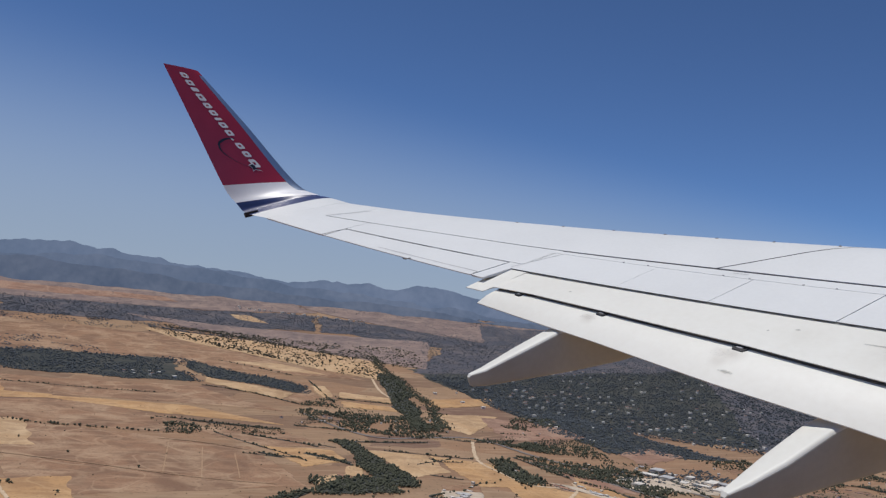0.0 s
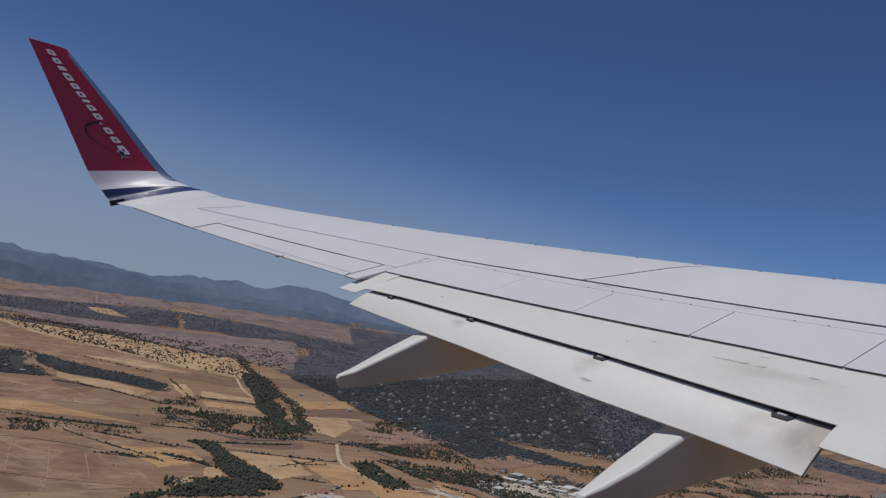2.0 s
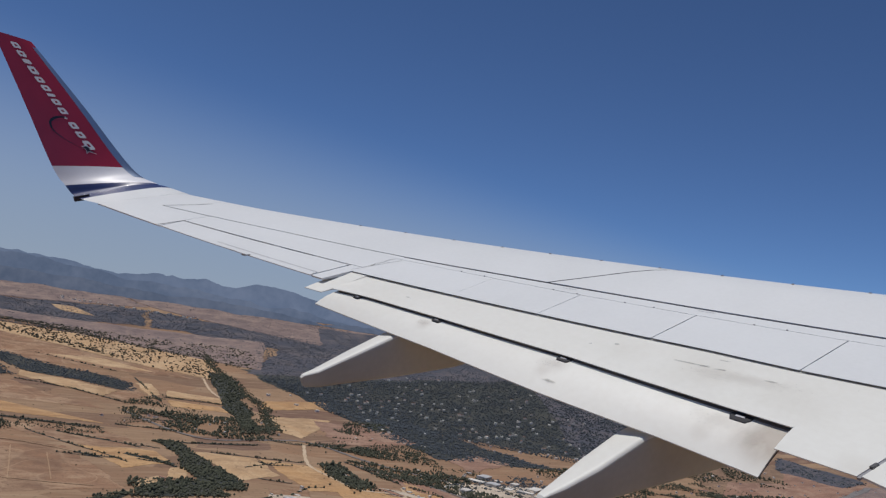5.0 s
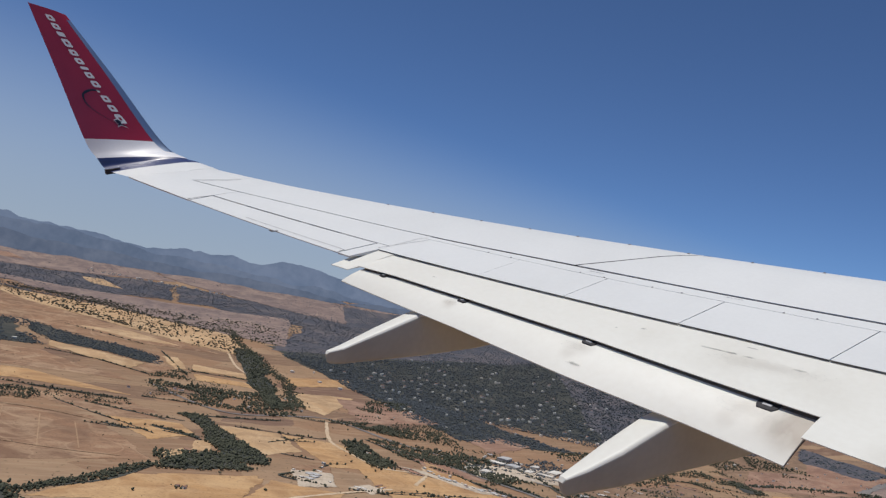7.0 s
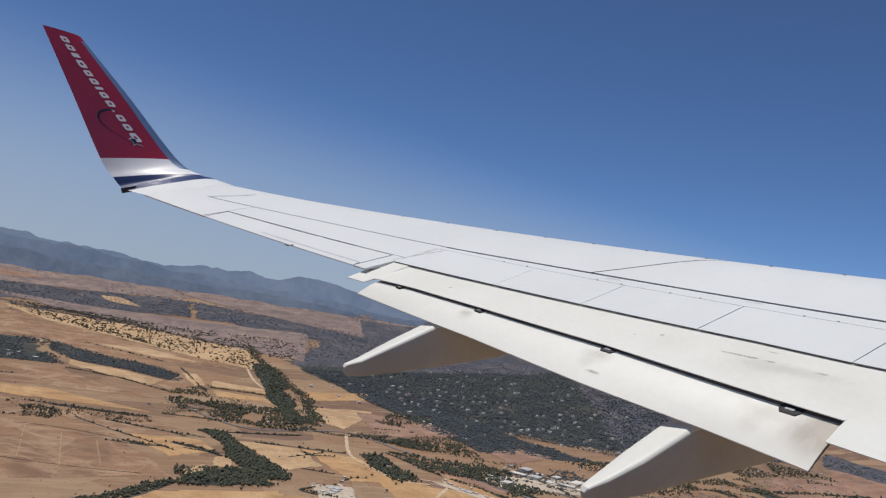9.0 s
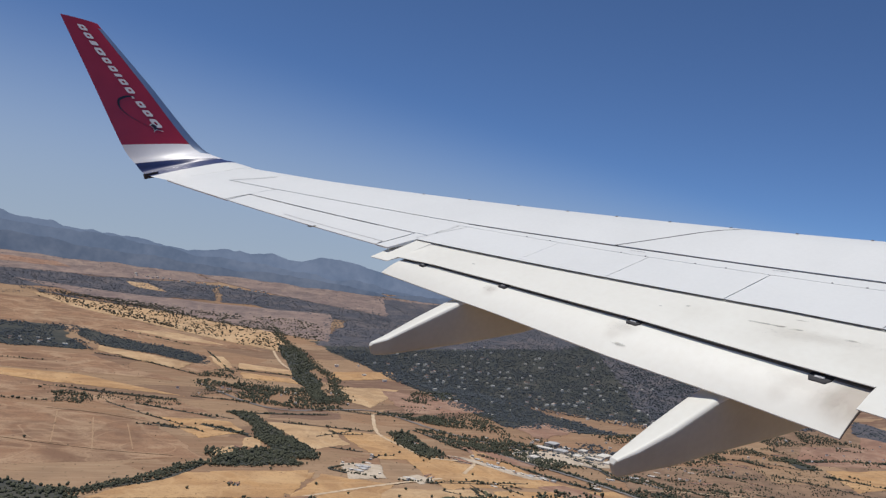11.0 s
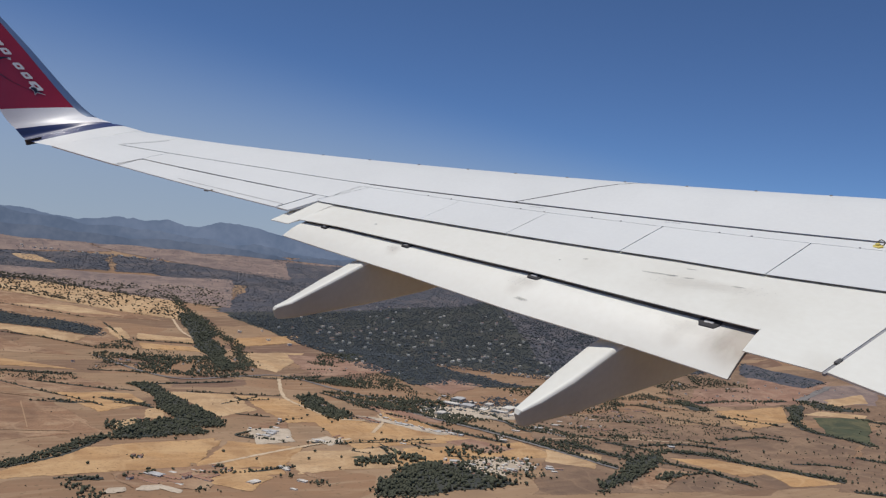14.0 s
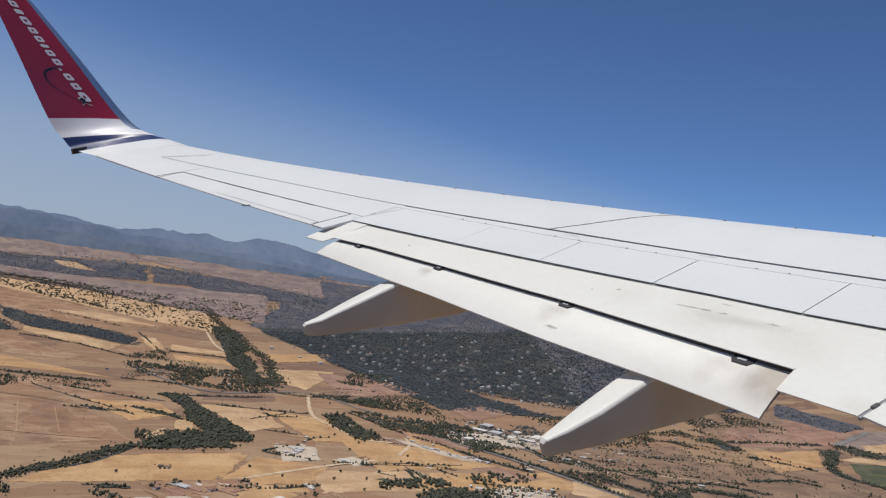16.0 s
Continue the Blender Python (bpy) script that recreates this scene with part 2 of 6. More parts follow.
# closed box inside and the lower skin
part("lower_skin", *merged(
    plate(2.0, 11.6, lambda s: lead(s) - 0.35, lambda s: spoiler_edge(s) + 0.1, drop=(0.30, 0.13), thick=(0.25, 0.1), ns=20),
    plate(11.6, 16.4, lambda s: lead(s) - 0.35, lambda s: trail(s) + 0.12, drop=(0.16, 0.05), thick=(0.12, 0.02), ns=16)), SHADEPAINT, wing)
part("gap_seal", *merged(
    plate(2.0, 9.77, lambda s: slat_line(s) + 0.03, lambda s: slat_line(s) - 0.10, drop=(0.010, 0.010), thick=(0.05, 0.05), ns=30, nc=1),
    plate(9.77, 15.84, lambda s: slat_line(s) + 0.02, lambda s: slat_line(s) - 0.07, drop=(0.006, 0.006), thick=(0.05, 0.05), ns=30, nc=1)), BLACK, wing)
part("slat_joint", *merged(strip((15.80, slat_line(15.8) + 0.02), (15.52, lead(15.52) - 0.45), 0.006, 0.003, 8)), LINE, wing)

# spoilers
for k, (a, b) in enumerate(((5.32, 6.59), (6.59, 7.93), (7.93, 9.13), (9.13, 10.17), (10.17, 11.57))):
    g, h = (0.003, 0.005, 0.005, 0.003, 0.0015)[k], (0.005, 0.005, 0.003, 0.0015, 0.003)[k]
    sp = part("spoiler", *plate(a + g, b - h, lambda s: hinge_line(s) - 0.005, spoiler_edge, thick=(0.03, 0.009), ns=10, lean=-0.10), PAINT, wing)
    # Thin black strip stands in for the shaded step behind the spoiler
    part("edge_shade", *plate(a + g, b - g, lambda s: spoiler_edge(s) - 0.001, lambda s: spoiler_edge(s) - 0.003 - 0.0008 * (11.5 - s), drop=(0.004, 0.006), thick=(0.005, 0.005), ns=10, nc=1), BLACK, sp)
# Unseen dark sheet added below the spoilers to block light in their gaps
part("gap_backing", *plate(5.3, 11.57, lambda s: hinge_line(s) + 0.02, lambda s: spoiler_edge(s) + 0.1, drop=(0.032, 0.032), thick=(0.02, 0.02), ns=20), COVE, wing)

# aileron with its tab line
ail = part("aileron", *plate(11.785, 14.85, lambda s: aileron_front(s) - 0.022, trail, thick=(0.06, 0.012), ns=16), PAINT, wing)
for a, b, m in ((11.785, 12.37, LINE), (12.37, 12.92, BLACK), (12.95, 13.10, LINE), (13.11, 14.12, BLACK), (14.15, 14.22, LINE), (14.23, 14.70, COVE), (14.70, 14.84, LINE)):
    part("hinge_gap", *plate(a, b, lambda s: aileron_front(s) + 0.02, lambda s: aileron_front(s) - 0.05, drop=(0.006, 0.006), thick=(0.03, 0.03), ns=6, nc=1), m, ail)
part("tab_joint", *merged(strip((13.68, -9.10), (11.80, -8.44), 0.004, 0.003), strip((11.80, -8.44), (11.79, trail(11.79) + 0.04), 0.006, 0.003, 4)), LINE, ail)
part("end_joint", *strip((14.86, aileron_front(14.86)), (14.92, trail(14.92) + 0.01), 0.006, 0.003, 6), BLACK, ail)
part("tab_horn", *rings([[(-13.0 + dx, y, zs(13.0) - 0.005 + dz) for dx, dz in ((-0.09, -0.004), (0.09, -0.004), (0.06, -0.014), (-0.06, -0.014))] for y in (trail(13.0) + 0.05, trail(13.0) - 0.022)]), COVE, ail)


# flaps
def flap_edge(s):
    return float(np.interp(s, (5.0, 6.0755, 6.0758, 8.29, 9.85, 10.83, 11.345, 11.36, 11.67), (-6.96, -7.215, -6.83, -7.395, -7.89, -8.23, -8.46, -8.61, -8.70)))


def aft_edge(s):
    return float(np.interp(s, (6.11, 7.01, 8.15, 9.62, 11.37), (-7.28, -7.49, -7.82, -8.19, -8.71)))


def flap_piece(stations, lip_at, slant=0.0):
    """Part of the main flap between two ends; slant draws the rear of its outer end inboard."""
    stack = []
    for s in stations:
        f = spoiler_edge(s) + (0.25 if s < 11.35 else 0.04)
        r, lip = flap_edge(s), lip_at(s)
        k = (s - stations[0]) / (stations[-1] - stations[0])
        top = []
        for j in range(13):
            y = f + (r - f) * j / 12
            e = s - slant * k * max(0.0, (-6.83 - y) / 0.39)
            top.append((-e, y, zs(s) - 0.013 - 0.047 * (f - y) / (f - lip)))
        stack.append(top + [(x, y, z - 0.13 * (1 - j / 12) ** 1.5 - 0.008) for j, (x, y, z) in enumerate(top)][::-1])
    first, last = (-p[0] for p in (stack[0][0], stack[-1][0]))
    if first > 6:
        stack.append([(x, y, (stack[-1][j][2] + stack[-1][25 - j][2]) / 2) for j, (x, y, z) in enumerate(stack[-1])])
    else:
        stack.insert(0, [(x, y, (stack[0][j][2] + stack[0][25 - j][2]) / 2) for j, (x, y, z) in enumerate(stack[0])])
    return rings(stack, caps=False)


main = part("main_flap", *merged(flap_piece((5.37, 5.5, 5.65, 5.8, 5.95, 6.0754), lambda s: -6.83 + 0.245 * (6.07 - s), 0.12),
                                 flap_piece([6.0758 + 5.269 * k / 30 for k in range(31)] + [11.352, 11.362, 11.5, 11.66], lambda s: flap_edge(min(s, 11.34)))), FLAPPAINT, wing)


def slot_rear(s):
    return flap_edge(s) + 0.016


def aft_top(s, y):
    """Upper face of the aft flap near its front edge."""
    k = min(1.0, max(0.0, (s - 6.085) / 5.225))
    f, r, dr = flap_edge(s) + 0.10, aft_edge(s), 0.34 - 0.155 * k
    q = min(1.0, max(0.0, (f - y) / (f - r)))
    return zs(s) - 0.096 - (dr - 0.096) * q ** 1.25 + 0.018 * math.sin(math.pi * q)


aft_stack = []
for i in range(31):
    s = 6.085 + (11.31 - 6.085) * i / 30
    f = flap_edge(s) + 0.10
    e = s + 0.06 * i / 30
    r, dr = aft_edge(e), 0.34 - 0.155 * i / 30
    top = []
    for j in range(9):
        c = j / 8
        z = zs(s) - 0.096 - (dr - 0.096) * (c ** 1.25) + 0.018 * math.sin(math.pi * c)
        top.append((-(s + (e - s) * c), f + (r - f) * c, z))
    low = [(x, y, z - (0.035 + 0.075 * min(1.0, i / 4)) * (1 - j / 8) - 0.010) for j, (x, y, z) in enumerate(top)]
    aft_stack.append(top + low[::-1])
aft = part("aft_flap", *rings(aft_stack), AFTPAINT, wing)
# Dark strip on the aft flap's front stands in for shade under the lip
part("slot_shade", *rings([[(-s, y, aft_top(s, y) + h) for y, h in ((flap_edge(s) + 0.098, -0.004), (flap_edge(s) + 0.06, 0.004), (flap_edge(s) + 0.02, 0.004), (slot_rear(s), 0.004), (slot_rear(s), -0.004))] for s in [6.09 + 5.22 * k / 30 for k in range(31)]]), COVE, aft)
for s in (11.0, 9.86, 8.28, 6.50):
    w, deep, tilt = 0.048 + 0.010 * (11 - s), 0.046 + 0.006 * (11 - s), -0.27

    def tab(h, m):
        ends = ((-w, 0.05), (w, 0.05), (w, -deep * 0.4), (w * 0.7, -deep), (-w * 0.7, -deep), (-w, -deep * 0.4))
        return [(-(s + u * m), slot_rear(s) + tilt * u * m + v * m, aft_top(s + u * m, slot_rear(s) + tilt * u * m + v * m) + h) for u, v in ends]

    fitting = part("hinge_fitting", *rings([tab(-0.02, 1.0), tab(0.007, 1.0), tab(0.012, 0.92)]), BLACK, aft)
    # Pale patch stands in for the slit through the fitting
    part("slit_patch", *rings([[(-(s + u), slot_rear(s) + tilt * u + v, aft_top(s + u, slot_rear(s) + tilt * u + v) + h) for u, v in ((-w * 0.42, -deep * 0.22), (w * 0.42, -deep * 0.22), (w * 0.42, -deep * 0.55), (-w * 0.42, -deep * 0.55))] for h in (0.008, 0.018)]), PALE, fitting)
# Thin dark cap added over the aft flap's inner end face
part("dark_end_cap", *rings([[(x + d, y, z) for x, y, z in aft_stack[0]] for d in (0.007, 0.001)]), COVE, aft)
part("end_seal", *plate(5.346, 5.369, lambda s: spoiler_edge(s) + 0.02, lambda s: -7.045, drop=(0.030, 0.082), thick=(0.02, 0.02), ns=2), LINE, main)
part("end_bracket", *rings([[(-5.36 + dx, y, zs(5.36) - 0.066 + dz) for dx, dz in ((-0.02, -0.02), (0.02, -0.02), (0.014, 0.012), (-0.014, 0.012))] for y in (-6.88, -6.80)]), STEEL, main)
part("inboard_flap", *plate(2.0, 5.345, lambda s: spoiler_edge(s) + 0.25, lambda s: -7.02 + 0.02 * (5.345 - s), drop=(0.018, 0.075), thick=(0.16, 0.02), ns=10), FLAPPAINT, wing)
part("inboard_spoiler", *plate(2.0, 5.31, lambda s: hinge_line(s) - 0.006, spoiler_edge, thick=(0.05, 0.016), ns=8), PAINT, wing)


# flap track fairings: long canoes slung under the flaps
def fairing(s, profile, half, label):
    stack = []
    for y, top, low, k in profile:
        w = half * k
        h = top - low
        r = min(0.05, w * 0.45, h * 0.4)
        pts = []
        for cx, cz, a0 in ((w - r, top - r, 0), (-(w - r), top - r, 90), (-(w * 0.55 - r), low + r, 180), (w * 0.55 - r, low + r, 270)):
            for q in range(5):
                a = radians(a0 + 22.5 * q)
                pts.append((-s + cx + r * math.cos(a), y, cz + r * math.sin(a)))
        stack.append(pts)
    ob = part("flap_track_fairing", *rings(stack), SHADEPAINT, wing, label)
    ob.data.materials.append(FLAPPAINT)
    for f in ob.data.polygons:                          # white upper face, flanks in the shade-darkened paint
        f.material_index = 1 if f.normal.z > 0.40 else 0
    return ob


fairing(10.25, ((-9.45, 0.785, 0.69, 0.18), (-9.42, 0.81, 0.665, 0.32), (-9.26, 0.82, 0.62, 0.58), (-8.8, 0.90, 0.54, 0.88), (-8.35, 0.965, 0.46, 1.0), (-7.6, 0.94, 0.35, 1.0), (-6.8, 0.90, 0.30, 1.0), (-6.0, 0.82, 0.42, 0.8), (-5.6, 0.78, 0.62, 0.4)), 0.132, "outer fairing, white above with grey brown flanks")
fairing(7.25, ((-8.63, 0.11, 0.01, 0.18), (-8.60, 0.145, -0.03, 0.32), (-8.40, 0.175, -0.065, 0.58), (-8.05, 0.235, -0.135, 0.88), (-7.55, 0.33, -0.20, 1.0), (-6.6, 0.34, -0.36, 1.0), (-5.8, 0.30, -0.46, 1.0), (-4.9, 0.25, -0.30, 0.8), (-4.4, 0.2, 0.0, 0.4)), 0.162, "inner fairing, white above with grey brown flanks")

# winglet
STATIONS = ((16.44, lead(16.44), upper(16.44, lead(16.44)), 16.44, trail(16.44), upper(16.44, trail(16.44))), (16.85, -8.88, 2.59, 17.17, -10.33, 2.70), (17.05, -8.99, 2.66, 17.33, -10.43, 2.91),
            (17.42, -9.29, 2.99, 17.45, -10.55, 3.26), (17.68, -9.83, 4.19, 17.68, -10.73, 4.42), (17.92, -10.37, 5.33, 17.92, -10.92, 5.59))


def station(v):
    """Leading and trailing edge at the station v, gliding between the given ones."""
    i = min(int(v), len(STATIONS) - 2)
    f = v - i
    p = [np.array(STATIONS[max(0, min(len(STATIONS) - 1, i + k))]) for k in (-1, 0, 1, 2)]
    if i == 0:
        p[0] = 2 * p[1] - p[2]
    if i == len(STATIONS) - 2:
        p[3] = 2 * p[2] - p[1]
    q = p[1] + 0.5 * f * (p[2] - p[0] + f * (2 * p[0] - 5 * p[1] + 4 * p[2] - p[3] + f * (3 * (p[1] - p[2]) + p[3] - p[0])))
    return Vector((-q[0], q[1], q[2])), Vector((-q[3], q[4], q[5]))


def on_winglet(v, c, side, lift=0.0):
    """A point of the winglet's face: c from its leading to its trailing edge, side +1 inboard."""
    a, b = station(v)
    a2, b2 = station(min(5.0, v + 0.02))
    a1, b1 = station(max(0.0, v - 0.02))
    along = ((a2 + b2) - (a1 + b1)).normalized()
    out = (b - a).cross(along).normalized()
    if out.x < 0 or (abs(out.x) < 0.5 and out.z < 0):
        out = -out
    c = max(0.0, min(1.0, c))
    t = (b - a).length * 0.10 * (2.969 * math.sqrt(c) - 1.26 * c - 3.516 * c * c + 2.843 * c ** 3 - 1.036 * c ** 4) / 2
    if v < 1.2 and side > 0:                     # melt into the wing's upper skin
        w = max(0.0, min(1.0, v / 1.2))
        w = w * w * (3 - 2 * w)
        y0, y1 = lead(16.44), trail(16.44)
        z0, z1 = upper(16.44, y0), upper(16.44, y1)
        t = w * t + (1 - w) * (upper(16.44, y0 + (y1 - y0) * c) - z0 - (z1 - z0) * c)
    return a + (b - a) * c + out * (side * t + (lift if side > 0 else -lift))


def winglet_band(name, v0, v1, c0, c1, mat, parent, lift=0.0, nv=14, nc=14, label=""):
    stack = []
    for i in range(nv + 1):
        v = v0 + (v1 - v0) * i / nv
        cs = [c0 + (c1 - c0) * (j / nc) ** 1.6 for j in range(nc + 1)]
        stack.append([on_winglet(v, c, 1, lift) for c in reversed(cs)] + [on_winglet(v, c, -1, lift) for c in cs[1 if c0 == 0 else 0:]])
    return part(name, *rings(stack), mat, parent, label)


winglet = winglet_band("winglet", 0.0, 0.72, 0, 1, PAINT, wing, nv=8)
winglet_band("blue_band", 0.72, 2.0, 0, 1, BLUE, winglet, nv=10, label="glossy navy blue stripe")
winglet_band("white_band", 2.0, 3.0, 0, 1, WHITE, winglet, nv=10, label="glossy white stripe")
winglet_band("red_panel", 3.0, 4.97, 0, 1, RED, winglet, nv=24, label="deep red painted panel")
winglet_band("tip_cap", 4.97, 5.0, 0, 1, RED, winglet, nv=2)
winglet_band("leading_edge_strip", 2.6, 4.9, 0.0, 0.13, BARE, winglet, lift=0.003, nv=24, nc=6, label="bare metal leading edge")
part("tip_light_housing", *rings([[(-17.15 + dx, -10.24 + dy, z) for dx, dy in ((-0.10, -0.12), (0.06, -0.12), (0.12, 0.10), (-0.06, 0.14))] for z in (2.625, 2.64, 2.70, 2.71)]), BLACK, winglet, "black tip light housing")


def face_patch(name, outline, mat, lift):
    """A thin flat shape on the inboard face, from (v, c) corners."""
    verts = [on_winglet(v, c, 1, lift) for v, c in outline]
    return part(name, verts, [tuple(range(len(verts)))], mat, winglet, smooth=False)


# the lettering stands as plain pale blocks of its size
def chord(v):
    p, q = station(v)
    return (p - q).length


pos, widths = 0.0, (1, 1, 0.75, 1.35, 1, 1, 0.5, 1, 1, 0.4, 1, 1, 1.5)
total = sum(widths) + 0.42 * (len(widths) - 1)
for w in widths:
    a0, a1 = pos / total, (pos + w) / total
    pos += w + 0.42
    va, vb = 4.89 - 1.57 * a0, 4.89 - 1.57 * a1
    ca, cb = 0.585 - 0.215 * a0, 0.585 - 0.215 * a1
    low = 0.060 / chord(va)
    top = low if w != 0.4 else -0.3 * low
    e, g = 0.18 * (va - vb), 0.25 * low
    rim = ((va, ca + low - g), (va, ca - top + g), (va - e, ca - top), (vb + e, cb - top), (vb, cb - top + g), (vb, cb + low - g), (vb + e, cb + low), (va - e, ca + low))
    if w < 0.9:
        face_patch("letter_block", rim, WHITE, 0.004)
    else:                                               # a rounded block with a hole
        mid = (sum(p[0] for p in rim) / 8, sum(p[1] for p in rim) / 8)
        hole = [(mid[0] + 0.34 * (p[0] - mid[0]), mid[1] + 0.34 * (p[1] - mid[1])) for p in rim]
        part("letter_block", [on_winglet(v, c, 1, 0.004) for v, c in (*rim, *hole)], [(k, (k + 1) % 8, 8 + (k + 1) % 8, 8 + k) for k in range(8)], WHITE, winglet, smooth=False)
guide = [np.array(p) for p in ((3.77, 0.44), (3.77, 0.58), (3.71, 0.73), (3.60, 0.76), (3.48, 0.68), (3.38, 0.56), (3.30, 0.46))]
verts, count = [], 0
for i in range(len(guide) - 1):
    p0, p1, p2, p3 = guide[max(0, i - 1)], guide[i], guide[i + 1], guide[min(6, i + 2)]
    for f in np.linspace(0, 1, 5, endpoint=False):
        p = p1 + 0.5 * f * (p2 - p0 + f * (2 * p0 - 5 * p1 + 4 * p2 - p3 + f * (3 * (p1 - p2) + p3 - p0)))
        d = p2 - p1
        d = np.array((-d[1], d[0])) / np.hypot(*d) * (0.013 * math.exp(-((count - 9) / 9) ** 2) + 0.003)
        verts += [on_winglet(*(p - d), 1, 0.004), on_winglet(*(p + d), 1, 0.004)]
        count += 1
part("emblem_arc", verts, [(2 * i, 2 * i + 1, 2 * i + 3, 2 * i + 2) for i in range(count - 1)], NAVY, winglet, smooth=False)
CROSS = [(3.32 + 0.72 * (v - 3.32), 0.425 + 0.72 * (c - 0.425)) for v, c in ((3.40, 0.42), (3.355, 0.38), (3.315, 0.40), (3.24, 0.33), (3.28, 0.43), (3.24, 0.49), (3.31, 0.46), (3.37, 0.50))]
face_patch("emblem_glint", [(3.325 + 1.25 * (v - 3.325), 0.425 + 1.2 * (c - 0.425)) for v, c in CROSS], WHITE, 0.005)
face_patch("emblem_cross", CROSS, NAVY, 0.0065)

# joints, studs and stains on the skin
part("skin_joint", *merged(strip((11.62, -8.05), (11.49, -7.37), 0.003, 0.003, 6)), LINE, wing)
for s in (13.2, 12.5, 11.8, 11.14, 10.53, 9.91, 9.25, 8.59, 7.9, 7.2, 6.5):
    y = lead(s) - 0.20
    part("vortex_stud", *rings([[(-s + r * math.cos(a), y + r * math.sin(a), upper(s, y) + h) for a in np.linspace(0, 5.24, 6)] for h, r in ((-0.01, 0.019), (0.004, 0.018), (0.008, 0.010))]), COVE, wing)
y = hinge_line(6.2) + 0.10
hook = part("rope_fitting", *rings([[(-6.2 + r * math.cos(a), y + 0.8 * r * math.sin(a), zs(6.2) + h) for a in np.linspace(0, 5.24, 6)] for h, r in ((-0.005, 0.06), (0.006, 0.055), (0.012, 0.03), (0.03, 0.022), (0.034, 0.012))]), YELLOW, wing, "small yellow escape rope fitting")
part("rope_ring", *rings([[(-6.17 + 0.03 * math.cos(b) + 0.006 * math.cos(a) * math.cos(b), y + 0.02, zs(6.2) + 0.036 + 0.03 * math.sin(b) + 0.006 * math.cos(a) * math.sin(b)) for a in (0, 1.57, 3.14, 4.71)] for b in np.linspace(0, 6.28, 9)], caps=False), STEEL, hook)
for s in (5.9, 6.3, 7.21, 7.5, 8.46, 8.76, 9.28, 9.55, 10.4, 10.7):
    y = hinge_line(s) + 0.01
    part("hinge_stud", *rings([[(-s + r * math.cos(a), y + r * math.sin(a), zs(s) + h) for a in np.linspace(0, 5.24, 6)] for h, r in ((-0.005, 0.014), (0.005, 0.011))]), LINE, wing)
for s, y in ((9.44, -6.30), (8.02, -5.61), (10.86, -6.95)):
    marks = [strip((s + u, y - 0.5 * u), (s + u - 0.022, y - 0.5 * (u - 0.022)), 0.007, 0.003, 1) for u in (0.08, 0.05, 0.01, -0.02, -0.05)]
    part("stencil_marking", *merged(*marks), PALE, wing, smooth=False)


def flap_top(s, y):
    """Upper face of the main flap."""
    f = spoiler_edge(s) + 0.25
    return zs(s) - 0.013 - 0.047 * (f - y) / (f - flap_edge(s))


def stain(s, y, long, wide, mat, skin, owner, lean=0.43):
    """A smear of dirt on a skin, longest along the span."""
    verts, faces, fade = [(-s, y, skin(s, y) + 0.004)], [], [1.0]
    for k in (1, 2, 3, 4):
        for i in range(20):
            a = 2 * math.pi * i / 20
            u, v = long * math.cos(a) * k / 4, wide * math.sin(a) * k / 4
            p, q = s + u, y - lean * u + v
            verts.append((-p, q, skin(p, q) + 0.004))
            fade.append(1 - k / 4)
    for i in range(20):
        faces.append((0, 1 + i, 1 + (i + 1) % 20))
        for k in range(3):
            a, b = 1 + k * 20, 21 + k * 20
            faces.append((a + i, b + i, b + (i + 1) % 20, a + (i + 1) % 20))
    ob = part("stain", verts, faces, mat, owner)
    ob.data.attributes.new("rim", "FLOAT", "POINT").data.foreach_set("value", fade)


for s, y, l, w in ((7.38, -6.62, 0.17, 0.022), (7.23, -6.557, 0.07, 0.028), (7.085, -6.502, 0.06, 0.022), (6.645, -6.347, 0.075, 0.022), (8.09, -6.851, 0.03, 0.025), (8.28, -7.04, 0.02, 0.02), (7.17, -6.34, 0.06, 0.018), (10.5, -7.88, 0.04, 0.02)):
    stain(s, y, l, w, SOOT, flap_top, main)
stain(8.185, -7.687, 0.10, 0.024, SOOT, aft_top, aft, 0.32)
for s, y, l, w in ((8.36, -7.53, 0.16, 0.09), (6.66, -7.09, 0.26, 0.12), (6.32, -7.05, 0.16, 0.14), (9.95, -8.02, 0.12, 0.06)):
    stain(s, y, l, w, BROWN, aft_top, aft, 0.3)
stain(6.85, -6.50, 0.60, 0.16, BROWN, flap_top, main)


# ---- the land below ----
def land(x, y):
    """Height of the ground: a plain that swells a little, its far part raised to fit the camera's view."""
    r = math.hypot(x, y)
    t = max(0.0, (r - 2800) / 2050)
    swell = 4 * noise.noise((x / 420, y / 420, 0.3)) + 1.2 * noise.noise((x / 150, y / 150, 4.0))
    far = min(1.0, max(0.0, (r - 4150) / 640))
    return 250 * t ** 1.4 + 40 * far ** 1.3 + swell * min(1.0, r / 800)


def top(x, y):
    """Height at which things stand: a little over the coarser far ground."""
    return land(x, y) + 0.6 * max(0.0, (math.hypot(x, y) - 2300) / 1000)


